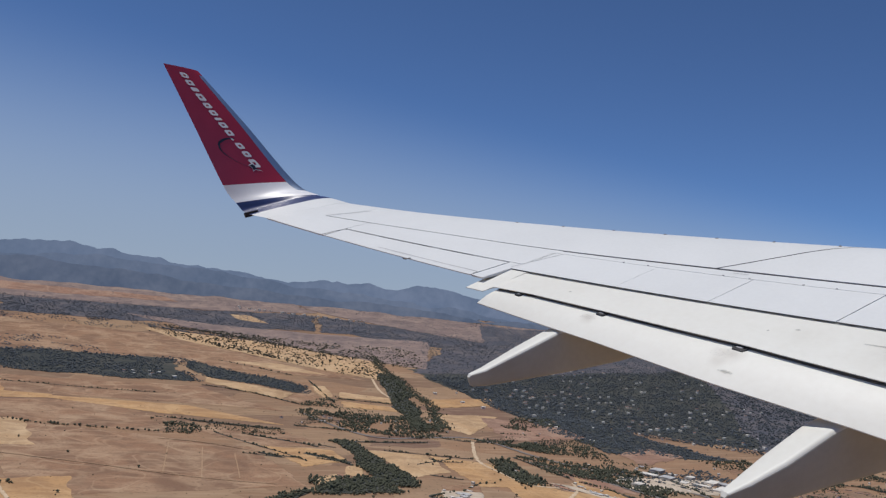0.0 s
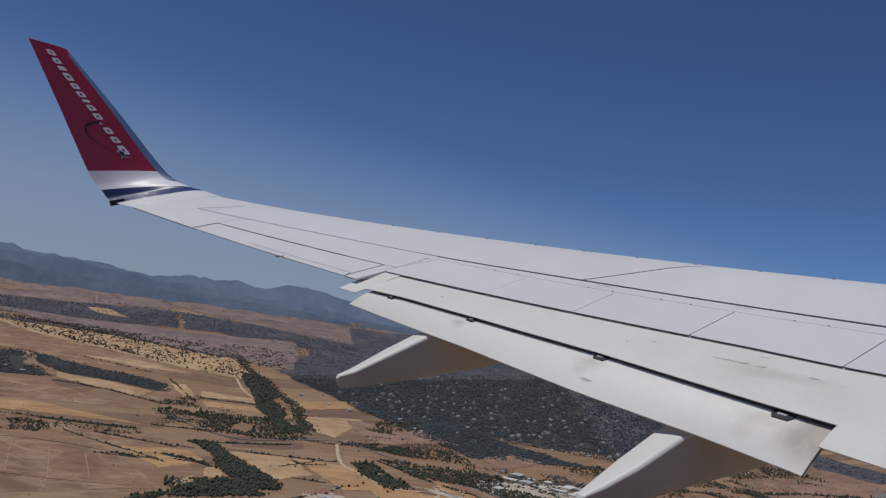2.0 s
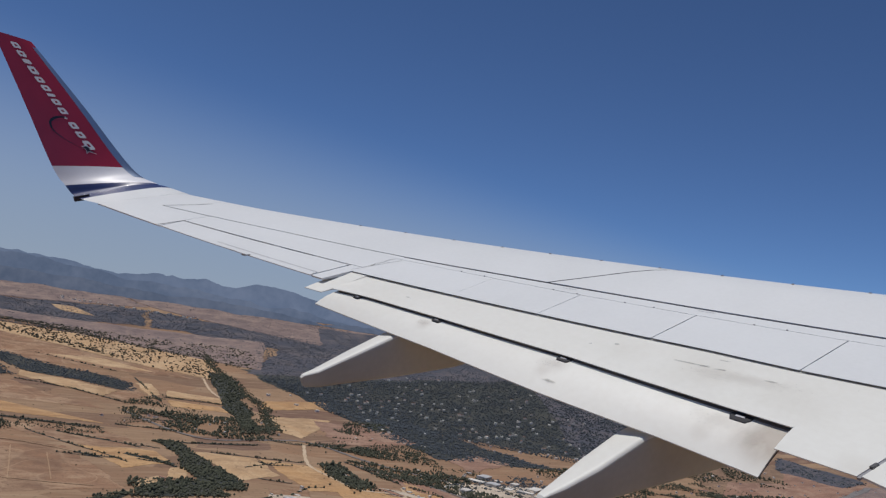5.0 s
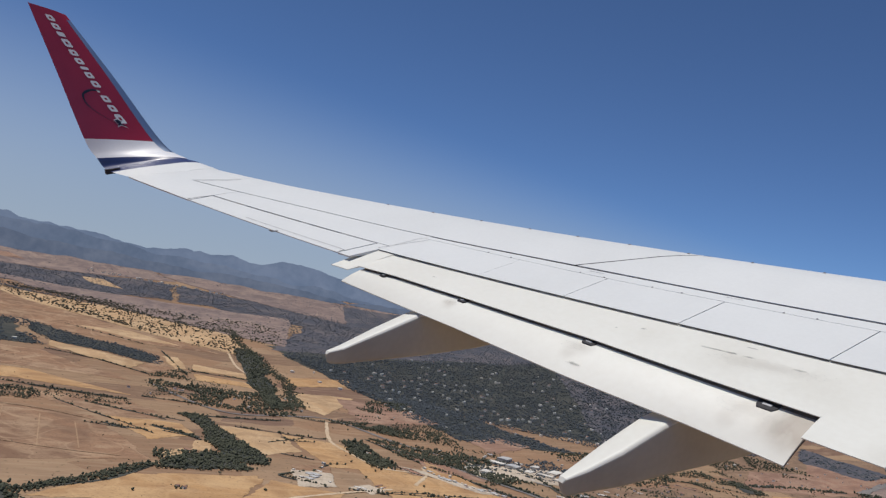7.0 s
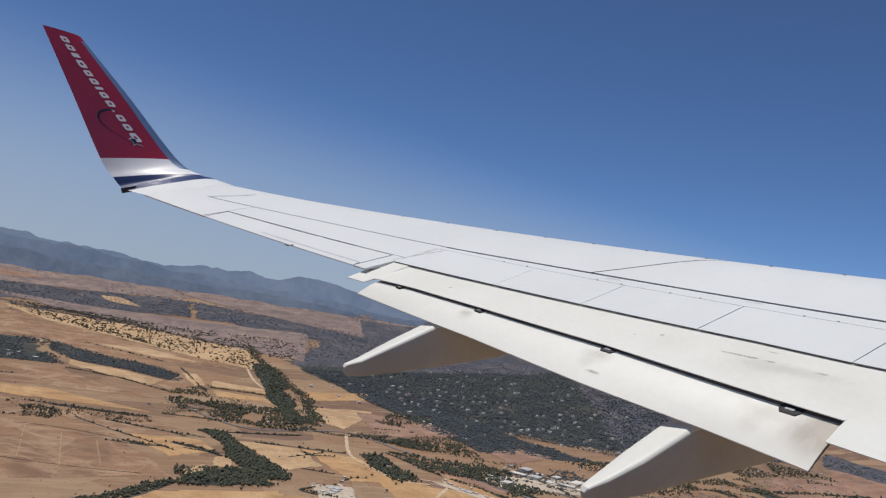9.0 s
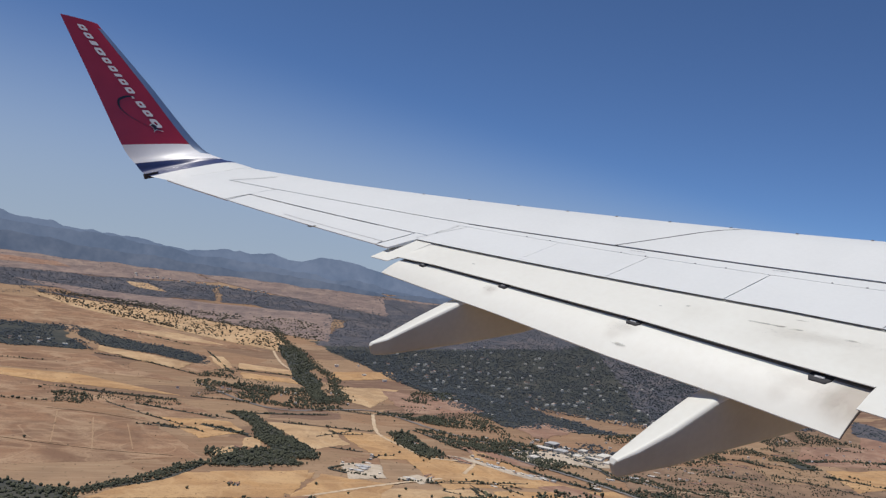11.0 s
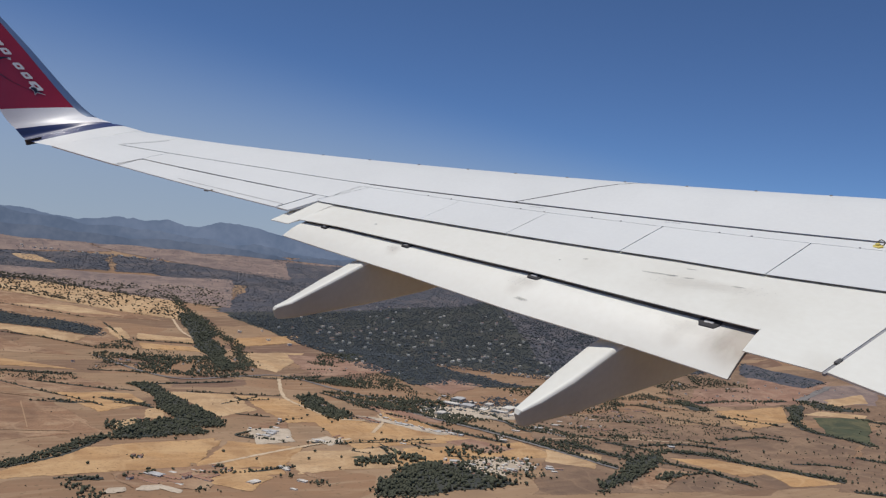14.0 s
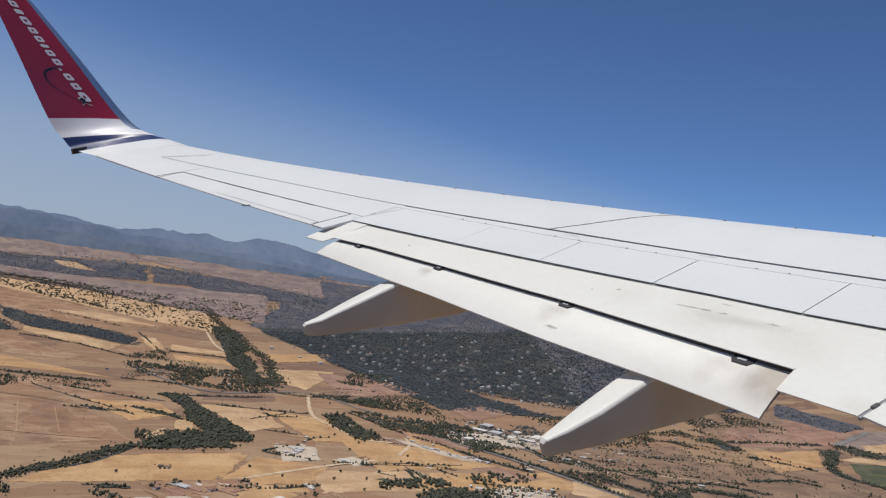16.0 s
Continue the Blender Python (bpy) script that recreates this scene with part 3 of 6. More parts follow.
def ground_material():
    m = bpy.data.materials.new("dry_stubble_ground")
    m.use_nodes = True
    nt = m.node_tree
    n, link = nt.nodes, nt.links.new
    bs = n["Principled BSDF"]
    bs.inputs["Roughness"].default_value = 0.95
    bs.inputs["Specular IOR Level"].default_value = 0.1
    co = n.new("ShaderNodeTexCoord")
    warp = n.new("ShaderNodeTexNoise")
    warp.inputs["Scale"].default_value = 0.006
    link(co.outputs["Object"], warp.inputs["Vector"])
    shift = n.new("ShaderNodeVectorMath")
    shift.operation = "MULTIPLY_ADD"
    shift.inputs[1].default_value = (110, 110, 0)
    link(warp.outputs["Color"], shift.inputs[0])
    link(co.outputs["Object"], shift.inputs[2])
    mapp = n.new("ShaderNodeMapping")
    mapp.inputs["Rotation"].default_value = (0, 0, radians(27))
    mapp.inputs["Scale"].default_value = (1 / 150, 1 / 300, 0)
    link(shift.outputs[0], mapp.inputs["Vector"])
    vor = n.new("ShaderNodeTexVoronoi")
    vor.inputs["Scale"].default_value = 1.0
    link(mapp.outputs[0], vor.inputs["Vector"])
    sep = n.new("ShaderNodeSeparateColor")
    link(vor.outputs["Color"], sep.inputs[0])
    ramp = n.new("ShaderNodeValToRGB")
    cr = ramp.color_ramp
    cr.interpolation = "CONSTANT"
    cols = ((0.0, (0.268, 0.166, 0.102)), (0.18, (0.305, 0.200, 0.122)), (0.38, (0.210, 0.132, 0.087)), (0.52, (0.325, 0.216, 0.134)), (0.68, (0.291, 0.177, 0.106)), (0.84, (0.186, 0.114, 0.082)))
    cr.elements[0].color = (*cols[0][1], 1)
    cr.elements[1].position, cr.elements[1].color = cols[1][0], (*cols[1][1], 1)
    for p, c in cols[2:]:
        e = cr.elements.new(p)
        e.color = (*c, 1)
    link(sep.outputs[0], ramp.inputs[0])
    big = n.new("ShaderNodeTexNoise")
    big.inputs["Scale"].default_value, big.inputs["Detail"].default_value = 0.012, 6
    link(co.outputs["Object"], big.inputs["Vector"])
    stretch = n.new("ShaderNodeMapping")
    stretch.inputs["Rotation"].default_value = (0, 0, radians(27))
    stretch.inputs["Scale"].default_value = (0.06, 0.008, 0)
    link(co.outputs["Object"], stretch.inputs["Vector"])
    furrow = n.new("ShaderNodeTexNoise")
    furrow.inputs["Scale"].default_value, furrow.inputs["Detail"].default_value = 1.0, 5
    link(stretch.outputs[0], furrow.inputs["Vector"])
    scrub = n.new("ShaderNodeTexNoise")
    scrub.inputs["Scale"].default_value, scrub.inputs["Detail"].default_value = 0.09, 3
    link(co.outputs["Object"], scrub.inputs["Vector"])

    def blend(a, fac, lo, hi, colour, amount):
        rng = n.new("ShaderNodeMapRange")
        rng.inputs["From Min"].default_value, rng.inputs["From Max"].default_value, rng.inputs["To Max"].default_value = lo, hi, amount
        link(fac, rng.inputs["Value"])
        mx = n.new("ShaderNodeMix")
        mx.data_type = "RGBA"
        mx.inputs["B"].default_value = (*colour, 1)
        link(rng.outputs[0], mx.inputs["Factor"])
        link(a, mx.inputs["A"])
        return mx.outputs["Result"]

    c = blend(ramp.outputs[0], big.outputs["Fac"], 0.45, 0.70, (0.23, 0.155, 0.10), 0.55)
    c = blend(c, furrow.outputs["Fac"], 0.50, 0.72, (0.42, 0.31, 0.20), 0.45)
    c = blend(c, scrub.outputs["Fac"], 0.62, 0.70, (0.10, 0.085, 0.05), 0.55)
    link(c, bs.inputs["Base Color"])
    return m


GROUND = ground_material()
def soil(name, base, dark, pale, turn):
    """Worked ground: broad blotches, drawn-out furrows, wavering pale wheel lines and fine clods, with a ragged rim."""
    m = bpy.data.materials.new(name)
    m.use_nodes = True
    nt = m.node_tree
    n, link = nt.nodes, nt.links.new
    bs = n["Principled BSDF"]
    bs.inputs["Roughness"].default_value, bs.inputs["Specular IOR Level"].default_value = 0.95, 0.1
    co = n.new("ShaderNodeTexCoord")
    src = n.new("ShaderNodeRGB")
    src.outputs[0].default_value = (*base, 1)
    src = src.outputs[0]

    def wander(scale, stretch, distort, turned, shift, detail=6):
        mp = n.new("ShaderNodeMapping")
        mp.inputs["Rotation"].default_value = (0, 0, radians(turned))
        mp.inputs["Location"].default_value = (scale * 900 + shift, stretch * 70 + shift, 0)
        mp.inputs["Scale"].default_value = (scale, scale * stretch, scale)
        link(co.outputs["Object"], mp.inputs["Vector"])
        tex = n.new("ShaderNodeTexNoise")
        tex.inputs["Scale"].default_value, tex.inputs["Detail"].default_value, tex.inputs["Distortion"].default_value = 1.0, detail, distort
        link(mp.outputs[0], tex.inputs["Vector"])
        return tex.outputs["Fac"]

    def spread(fac, lo, hi, a, b):
        rg = n.new("ShaderNodeMapRange")
        rg.interpolation_type = "SMOOTHSTEP"
        for key, v in (("From Min", lo), ("From Max", hi), ("To Min", a), ("To Max", b)):
            rg.inputs[key].default_value = v
        link(fac, rg.inputs["Value"])
        return rg.outputs[0]

    def lay(under, fac, colour):
        mx = n.new("ShaderNodeMix")
        mx.data_type = "RGBA"
        mx.inputs["B"].default_value = (*colour, 1)
        link(fac, mx.inputs["Factor"])
        link(under, mx.inputs["A"])
        return mx.outputs["Result"]

    deep = tuple(c * 0.62 for c in dark)
    for scale, stretch, distort, lo, hi, colour, amount in (
            (0.0055, 1.0, 1.4, 0.40, 0.64, dark, 0.75), (0.010, 1.0, 0.6, 0.44, 0.66, pale, 0.55), (0.017, 1.0, 1.0, 0.52, 0.70, dark, 0.6), (0.035, 0.14, 0.6, 0.47, 0.72, pale, 0.42),
            (0.045, 0.16, 0.6, 0.53, 0.70, dark, 0.40), (0.14, 1.0, 0.3, 0.50, 0.72, dark, 0.5), (0.33, 0.6, 0.3, 0.58, 0.68, deep, 0.55), (0.085, 1.0, 0.3, 0.64, 0.72, deep, 0.5)):
        src = lay(src, spread(wander(scale, stretch, distort, turn, turn * 0.1), lo, hi, 0.0, amount), colour)
    for scale, half, amount, shift in ((0.0042, 0.008, 0.40, 3.0), (0.0085, 0.030, 0.30, 8.0)):
        off = n.new("ShaderNodeMath")
        off.operation = "SUBTRACT"
        off.inputs[1].default_value = 0.5
        link(wander(scale, 1.0, 0.2, 10, shift, 1), off.inputs[0])
        mag = n.new("ShaderNodeMath")
        mag.operation = "ABSOLUTE"
        link(off.outputs[0], mag.inputs[0])
        src = lay(src, spread(mag.outputs[0], 0.0, half, amount, 0.0), pale)
    link(src, bs.inputs["Base Color"])
    rim = n.new("ShaderNodeAttribute")
    rim.attribute_name = "rim"
    ragged = n.new("ShaderNodeMath")
    ragged.operation = "ADD"
    link(rim.outputs["Fac"], ragged.inputs[0])
    link(spread(wander(0.05, 1.0, 0.4, 0, 5.0), 0.25, 0.75, -0.75, 0.75), ragged.inputs[1])
    clear, both = n.new("ShaderNodeBsdfTransparent"), n.new("ShaderNodeMixShader")
    link(spread(ragged.outputs[0], 0.30, 0.62, 0.0, 1.0), both.inputs["Fac"])
    link(clear.outputs[0], both.inputs[1])
    link(bs.outputs[0], both.inputs[2])
    link(both.outputs[0], n["Material Output"].inputs["Surface"])
    return m


def rimmed(ob, values):
    """Marks how far inside its rim each point of a sheet of soil lies: 0 at the edge, 2 well inside."""
    ob.data.attributes.new("rim", "FLOAT", "POINT").data.foreach_set("value", values)
    return ob


def foliage(name, base, light):
    """Leaves whose tone changes from clump to clump."""
    m = bpy.data.materials.new(name)
    m.use_nodes = True
    nt = m.node_tree
    n, link = nt.nodes, nt.links.new
    bs = n["Principled BSDF"]
    bs.inputs["Roughness"].default_value, bs.inputs["Specular IOR Level"].default_value = 0.9, 0.15
    geo = n.new("ShaderNodeNewGeometry")
    co = n.new("ShaderNodeTexCoord")
    tex = n.new("ShaderNodeTexNoise")
    tex.inputs["Scale"].default_value, tex.inputs["Detail"].default_value = 0.7, 4
    link(co.outputs["Object"], tex.inputs["Vector"])
    add = n.new("ShaderNodeMath")
    add.operation = "MULTIPLY_ADD"
    add.inputs[1].default_value = 0.7
    link(geo.outputs["Random Per Island"], add.inputs[0])
    low = n.new("ShaderNodeMath")
    low.operation = "MULTIPLY_ADD"
    low.inputs[1].default_value, low.inputs[2].default_value = 1.6, -0.65
    link(tex.outputs["Fac"], low.inputs[0])
    link(low.outputs[0], add.inputs[2])
    mx = n.new("ShaderNodeMix")
    mx.data_type = "RGBA"
    mx.inputs["A"].default_value, mx.inputs["B"].default_value = (*base, 1), (*light, 1)
    link(add.outputs[0], mx.inputs["Factor"])
    link(mx.outputs["Result"], bs.inputs["Base Color"])
    return m


GOLD = soil("golden_stubble", (0.47, 0.282, 0.134), (0.32, 0.190, 0.101), (0.56, 0.375, 0.20), 20)
STRAW = soil("pale_straw", (0.48, 0.316, 0.174), (0.34, 0.225, 0.130), (0.60, 0.435, 0.265), 25)
EARTH = soil("ploughed_brown_earth", (0.290, 0.171, 0.104), (0.192, 0.117, 0.077), (0.45, 0.315, 0.20), 15)
FALLOW = soil("dull_brown_fallow", (0.225, 0.145, 0.097), (0.16, 0.11, 0.08), (0.33, 0.225, 0.145), 22)
# Pinkish soil with the greying of distance haze put into its colour
HAZESOIL = soil("hazed_pinkish_far_soil", (0.240, 0.178, 0.156), (0.152, 0.120, 0.117), (0.34, 0.258, 0.208), 30)
RUST = soil("reddish_bare_soil", (0.30, 0.175, 0.122), (0.21, 0.128, 0.095), (0.40, 0.275, 0.195), 30)
GREEN = soil("irrigated_green_field", (0.085, 0.095, 0.060), (0.065, 0.075, 0.050), (0.17, 0.15, 0.085), 25)
# Undergrowth coloured dark so that gaps between trees look shaded
SHADESCRUB = soil("undergrowth_with_shade", (0.060, 0.065, 0.060), (0.050, 0.055, 0.052), (0.098, 0.092, 0.076), 40)
# Far wood floor: tree shade and bluish distance haze are both in the colour
HAZESCRUB = soil("hazed_far_undergrowth", (0.092, 0.092, 0.106), (0.070, 0.076, 0.094), (0.165, 0.140, 0.135), 40)
FURROW = soil("pale_furrow_line", (0.37, 0.242, 0.150), (0.30, 0.195, 0.12), (0.43, 0.30, 0.19), 15)
DUST = soil("pale_dust_track", (0.56, 0.43, 0.29), (0.46, 0.34, 0.22), (0.62, 0.50, 0.36), 5)
YARD = soil("pale_concrete_yard", (0.50, 0.415, 0.315), (0.36, 0.295, 0.225), (0.60, 0.51, 0.40), 10)
ASPHALT = soil("grey_asphalt", (0.20, 0.185, 0.175), (0.16, 0.15, 0.145), (0.27, 0.25, 0.23), 5)
LEAF = foliage("dusty_dark_foliage", (0.054, 0.060, 0.042), (0.098, 0.100, 0.068))
OAK = foliage("grey_green_oak_foliage", (0.062, 0.060, 0.046), (0.100, 0.092, 0.066))
# Distance haze is mixed into the next two leaf colours
FARLEAF = foliage("hazed_hillside_foliage", (0.073, 0.084, 0.093), (0.090, 0.102, 0.110))
HAZELEAF = foliage("hazed_far_foliage", (0.106, 0.116, 0.132), (0.126, 0.135, 0.150))
BARK = material("grey_bark", (0.14, 0.10, 0.07), 0.9, vary=0.2)
PLASTER = material("pale_plaster", (0.74, 0.69, 0.61), 0.85, vary=0.1, scale=0.2, fine=2)
TILES = material("terracotta_roof_tiles", (0.36, 0.20, 0.13), 0.85, vary=0.15, scale=0.3, fine=3)
SHEET = material("pale_sheet_metal_roof", (0.74, 0.69, 0.61), 0.7, 0.0, vary=0.25, scale=0.03, fine=0.5)
CREAM = material("cream_sheet_roof", (0.74, 0.70, 0.62), 0.7, 0.0, vary=0.12, scale=0.03, fine=0.4)
BLUESHEET = material("blue_grey_sheet_roof", (0.55, 0.54, 0.52), 0.65, 0.0, vary=0.2, scale=0.05, fine=0.8)
GLASS = material("dark_window_glass", (0.05, 0.06, 0.07), 0.15, vary=0.1)

NA, radii = 480, [0.0] + [60 * 1.022 ** i for i in range(205)]
radii = [r for r in radii if r < 4900] + [4930]
gv = [(0, 0, land(0, 0))]
gf = []
for r in radii[1:]:
    for k in range(NA):
        a = 2 * math.pi * k / NA
        x, y = r * math.cos(a), r * math.sin(a)
        gv.append((x, y, land(x, y)))
for k in range(NA):
    gf.append((0, 1 + k, 1 + (k + 1) % NA))
for i in range(len(radii) - 2):
    for k in range(NA):
        a, b = 1 + i * NA, 1 + (i + 1) * NA
        gf.append((a + k, b + k, b + (k + 1) % NA, a + (k + 1) % NA))
ground = part("ground", gv, gf, GROUND)
tagged(ground, "dry golden farmland plain, far part raised to fit the view", "ground", kind="structure")


def ridge(name, radius, base, rise, seed, colour, label, glow, lean=1.0, a0=40, a1=215):
    """A far mountain range as a folded ridge, its distance haze put in as a glow."""
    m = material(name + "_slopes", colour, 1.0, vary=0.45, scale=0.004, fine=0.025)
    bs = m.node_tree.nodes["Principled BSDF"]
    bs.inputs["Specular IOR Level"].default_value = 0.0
    # Blue emission on the slopes stands in for haze
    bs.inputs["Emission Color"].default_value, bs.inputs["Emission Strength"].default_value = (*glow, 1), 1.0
    stack = []
    for i in range(1001):
        a = radians(a0 + (a1 - a0) * i / 1000)
        ca, sa = math.cos(a), math.sin(a)
        h = 0
        for o, (f, w) in enumerate(((4, 0.8), (13, 0.42), (31, 0.26), (75, 0.11), (170, 0.06), (400, 0.025))):
            h += w * (0.5 + noise.noise((ca * f, sa * f, seed + o)))
        top = base + min(75, max(-30, 4.2 * (math.degrees(a) - 164))) * lean + rise * max(0.05, h / 1.2)
        ring = []
        for k in range(7):
            c = k / 6
            fold = 110 * (1 - c) * noise.noise((ca * 40, sa * 40, seed + c * 2))
            r = radius - 90 * (1 - c) + fold * 0.6
            ring.append((r * ca, r * sa, base - 110 + (top - base + 110) * c ** 0.8))
        stack.append(ring)
    ob = part(name, *rings(stack, closed=False, caps=False), m)
    return tagged(ob, label, "mountains", kind="structure")


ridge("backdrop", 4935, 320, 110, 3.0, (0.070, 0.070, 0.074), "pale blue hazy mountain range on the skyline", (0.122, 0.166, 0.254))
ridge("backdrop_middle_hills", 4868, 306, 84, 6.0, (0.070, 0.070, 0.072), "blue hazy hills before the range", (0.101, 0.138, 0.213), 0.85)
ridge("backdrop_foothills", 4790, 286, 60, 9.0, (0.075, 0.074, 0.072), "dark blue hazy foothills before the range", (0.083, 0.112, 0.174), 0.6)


def sheet(name, verts, faces, mat):
    """A smooth open sheet whose points keep their order."""
    me = bpy.data.meshes.new(name)
    me.from_pydata(verts, [], faces)
    me.polygons.foreach_set("use_smooth", [True] * len(faces))
    me.materials.append(mat)
    if len(faces) and me.polygons[0].normal.z < 0:
        me.flip_normals()
    return new(name, me)


def parcel(corners, mat, label, lift):
    """A field between four plan corners, laid on the ground with slightly uneven edges."""
    a, b, d, e = (Vector(p) for p in corners)
    size = min((a - d).length, (b - e).length)
    wood = mat in (SHADESCRUB, HAZESCRUB)
    soft = min(0.2, (26 if wood else 11) / max(1.0, size))
    cells = 22 if size > 450 else 11
    steps = [0.0, soft * 0.3, soft] + [soft + (1 - 2 * soft) * k / cells for k in range(1, cells)] + [1 - soft, 1 - soft * 0.3, 1.0]
    n = len(steps) - 1
    depth = [-1.0, 0.0] + [1.7] * (n - 3) + [0.0, -1.0]
    rise = [-2.0, 0.12] + [1.0] * (n - 3) + [0.12, -2.0]
    verts, faces, rim = [], [], []
    for i in range(n + 1):
        for j in range(n + 1):
            u, v = steps[i], steps[j]
            p = (a * (1 - u) + b * u) * (1 - v) + (e * (1 - u) + d * u) * v
            edge = i < 3 or j < 3 or i > n - 3 or j > n - 3
            if edge:
                p = p + min(16.0, 0.05 * size) * Vector((noise.noise((p.x / 60, p.y / 60, 1)), noise.noise((p.x / 60, p.y / 60, 7))))
            if wood:
                bend = Vector((p.x / 130, p.y / 130, 5.0))
                p = p + 30 * Vector((noise.noise(bend), noise.noise(bend + Vector((9, 9, 9)))))
            h = min(rise[i], rise[j])
            verts.append((p.x, p.y, land(p.x, p.y) - 2.0 if h < 0 else land(p.x, p.y) + (top(p.x, p.y) - land(p.x, p.y) + lift) * h))
            rim.append(min(depth[i], depth[j]))
    for i in range(n):
        for j in range(n):
            k = i * (n + 1) + j
            faces.append((k, k + 1, k + n + 2, k + n + 1))
    return tagged(rimmed(sheet("field", verts, faces, mat), rim), label, "field", kind="structure")


# Wood floors: dark sheets that stand in for shade between the trees
parcel(((-3480, 1190), (-3580, 2800), (-2175, 2075), (-2830, 1335)), SHADESCRUB, "undergrowth of the wooded suburb, tree shade painted in", 0.35)
parcel(((-3475, 2665), (-2470, 3005), (-2115, 2830), (-2190, 1975)), HAZESCRUB, "undergrowth of the hillside wood, haze and shade painted in", 0.47)
parcel(((-2820, 1330), (-2630, 1625), (-2085, 1775), (-2155, 1380)), SHADESCRUB, "undergrowth below the villas, tree shade painted in", 0.59)
parcel(((-4470, -515), (-4470, 1020), (-4180, 965), (-4150, -465)), HAZESCRUB, "undergrowth of the far wood, haze and shade painted in", 0.71)
parcel(((-4470, 1020), (-4035, 1855), (-3815, 1760), (-4180, 965)), HAZESCRUB, "undergrowth of the far wood edge, haze and shade painted in", 0.83)
parcel(((-3945, 1545), (-3710, 2725), (-3455, 2655), (-3405, 1175)), HAZESCRUB, "undergrowth beside the far plain, haze and shade painted in", 0.95)
parcel(((-3465, -375), (-3495, 240), (-3085, 315), (-3130, -330)), SHADESCRUB, "undergrowth of the wooded farms, tree shade painted in", 0.97)
parcel(((-3495, 240), (-3130, 710), (-2975, 665), (-3200, 335)), SHADESCRUB, "undergrowth of the tree band, tree shade painted in", 0.99)
parcel(((-2210, 2935), (-1860, 3055), (-1820, 2855), (-2025, 2755)), HAZESCRUB, "undergrowth of the wooded hill, haze and shade painted in", 2.4)
parcel(((-1305, 1370), (-1325, 1560), (-1150, 1250), (-1105, 1100)), SHADESCRUB, "undergrowth of the hedged stream, tree shade painted in", 0.35)
parcel(((-1770, 420), (-1770, 530), (-1655, 605), (-1615, 390)), SHADESCRUB, "undergrowth below dense trees, tree shade painted in", 2.26)
parcel(((-1925, 575), (-1910, 650), (-1705, 630), (-1720, 530)), SHADESCRUB, "undergrowth below dense trees, tree shade painted in", 2.28)
parcel(((-2155, 565), (-2165, 615), (-1850, 635), (-1825, 560)), SHADESCRUB, "undergrowth below dense trees, tree shade painted in", 2.30)
parcel(((-3399, 1036), (-3300, 1110), (-2450, 940), (-2401, 870)), SHADESCRUB, "undergrowth below dense trees, tree shade painted in", 2.32)
parcel(((-1555, -135), (-1450, 135), (-1350, 165), (-1445, -125)), SHADESCRUB, "undergrowth below dense trees, tree shade painted in", 2.34)
parcel(((-1995, 925), (-2000, 985), (-1765, 955), (-1730, 885)), SHADESCRUB, "undergrowth below dense trees, tree shade painted in", 2.36)
parcel(((-1305, 1370), (-1325, 1560), (-1190, 1325), (-1105, 1100)), SHADESCRUB, "undergrowth below dense trees, tree shade painted in", 2.38)
parcel(((-1140, 1325), (-1170, 1410), (-1170, 1485), (-1110, 1340)), SHADESCRUB, "undergrowth below dense trees, tree shade painted in", 2.40)
parcel(((-1845, 2155), (-1855, 2220), (-1705, 2190), (-1685, 2100)), SHADESCRUB, "undergrowth below dense trees, tree shade painted in", 2.42)
parcel(((-1700, 2540), (-1690, 2620), (-1505, 2330), (-1550, 2340)), SHADESCRUB, "undergrowth below dense trees, tree shade painted in", 2.44)
parcel(((-1705, 2645), (-1670, 2690), (-1520, 2760), (-1610, 2570)), SHADESCRUB, "undergrowth below dense trees, tree shade painted in", 2.46)
parcel(((-1300, 820), (-1360, 925), (-1170, 1015), (-1170, 695)), SHADESCRUB, "undergrowth below dense trees, tree shade painted in", 2.48)
parcel(((-1245, 740), (-1345, 860), (-1155, 755), (-1170, 685)), SHADESCRUB, "undergrowth below dense trees, tree shade painted in", 2.50)
parcel(((-2310, -225), (-2065, 345), (-1695, 405), (-1555, -135)), EARTH, "broad ploughed brown field beside the river", 0.5)
parcel(((-2615, -265), (-2450, 215), (-2185, 130), (-2325, -230)), EARTH, "brown stubble slope above the ploughed field", 0.9)
parcel(((-3040, -315), (-3025, 300), (-2640, 540), (-2765, -280)), EARTH, "brown fallow field", 0.7)
parcel(((-2765, -280), (-2655, 245), (-2375, 505), (-2490, 150)), GOLD, "long golden stubble strip", 1.2)
parcel(((-2340, 145), (-2295, 465), (-2080, 545), (-2085, 350)), EARTH, "grey brown fallow strip", 0.9)
parcel(((-2090, 360), (-2060, 535), (-1935, 545), (-1860, 420)), GOLD, "golden field edge by the stream", 1.1)
parcel(((-3105, 315), (-3190, 340), (-2980, 625), (-2865, 555)), STRAW, "bright yellow strip field", 1.6)
parcel(((-3130, 705), (-3120, 765), (-2945, 755), (-2925, 710)), STRAW, "small pale field by the trees", 1.6)
parcel(((-2900, 580), (-3090, 700), (-2915, 700), (-2815, 610)), EARTH, "small brown field", 1.4)
parcel(((-3030, 785), (-2950, 990), (-2865, 960), (-2950, 775)), STRAW, "pale strip field", 1.6)
parcel(((-2895, 760), (-2805, 925), (-2715, 975), (-2785, 745)), GOLD, "golden strip field", 1.5)
parcel(((-1405, 140), (-1585, 335), (-1590, 600), (-1405, 465)), GOLD, "broad golden field below the river wood", 0.9)
parcel(((-1585, 600), (-1510, 730), (-1385, 630), (-1400, 465)), GOLD, "golden field by the farm works", 1.1)
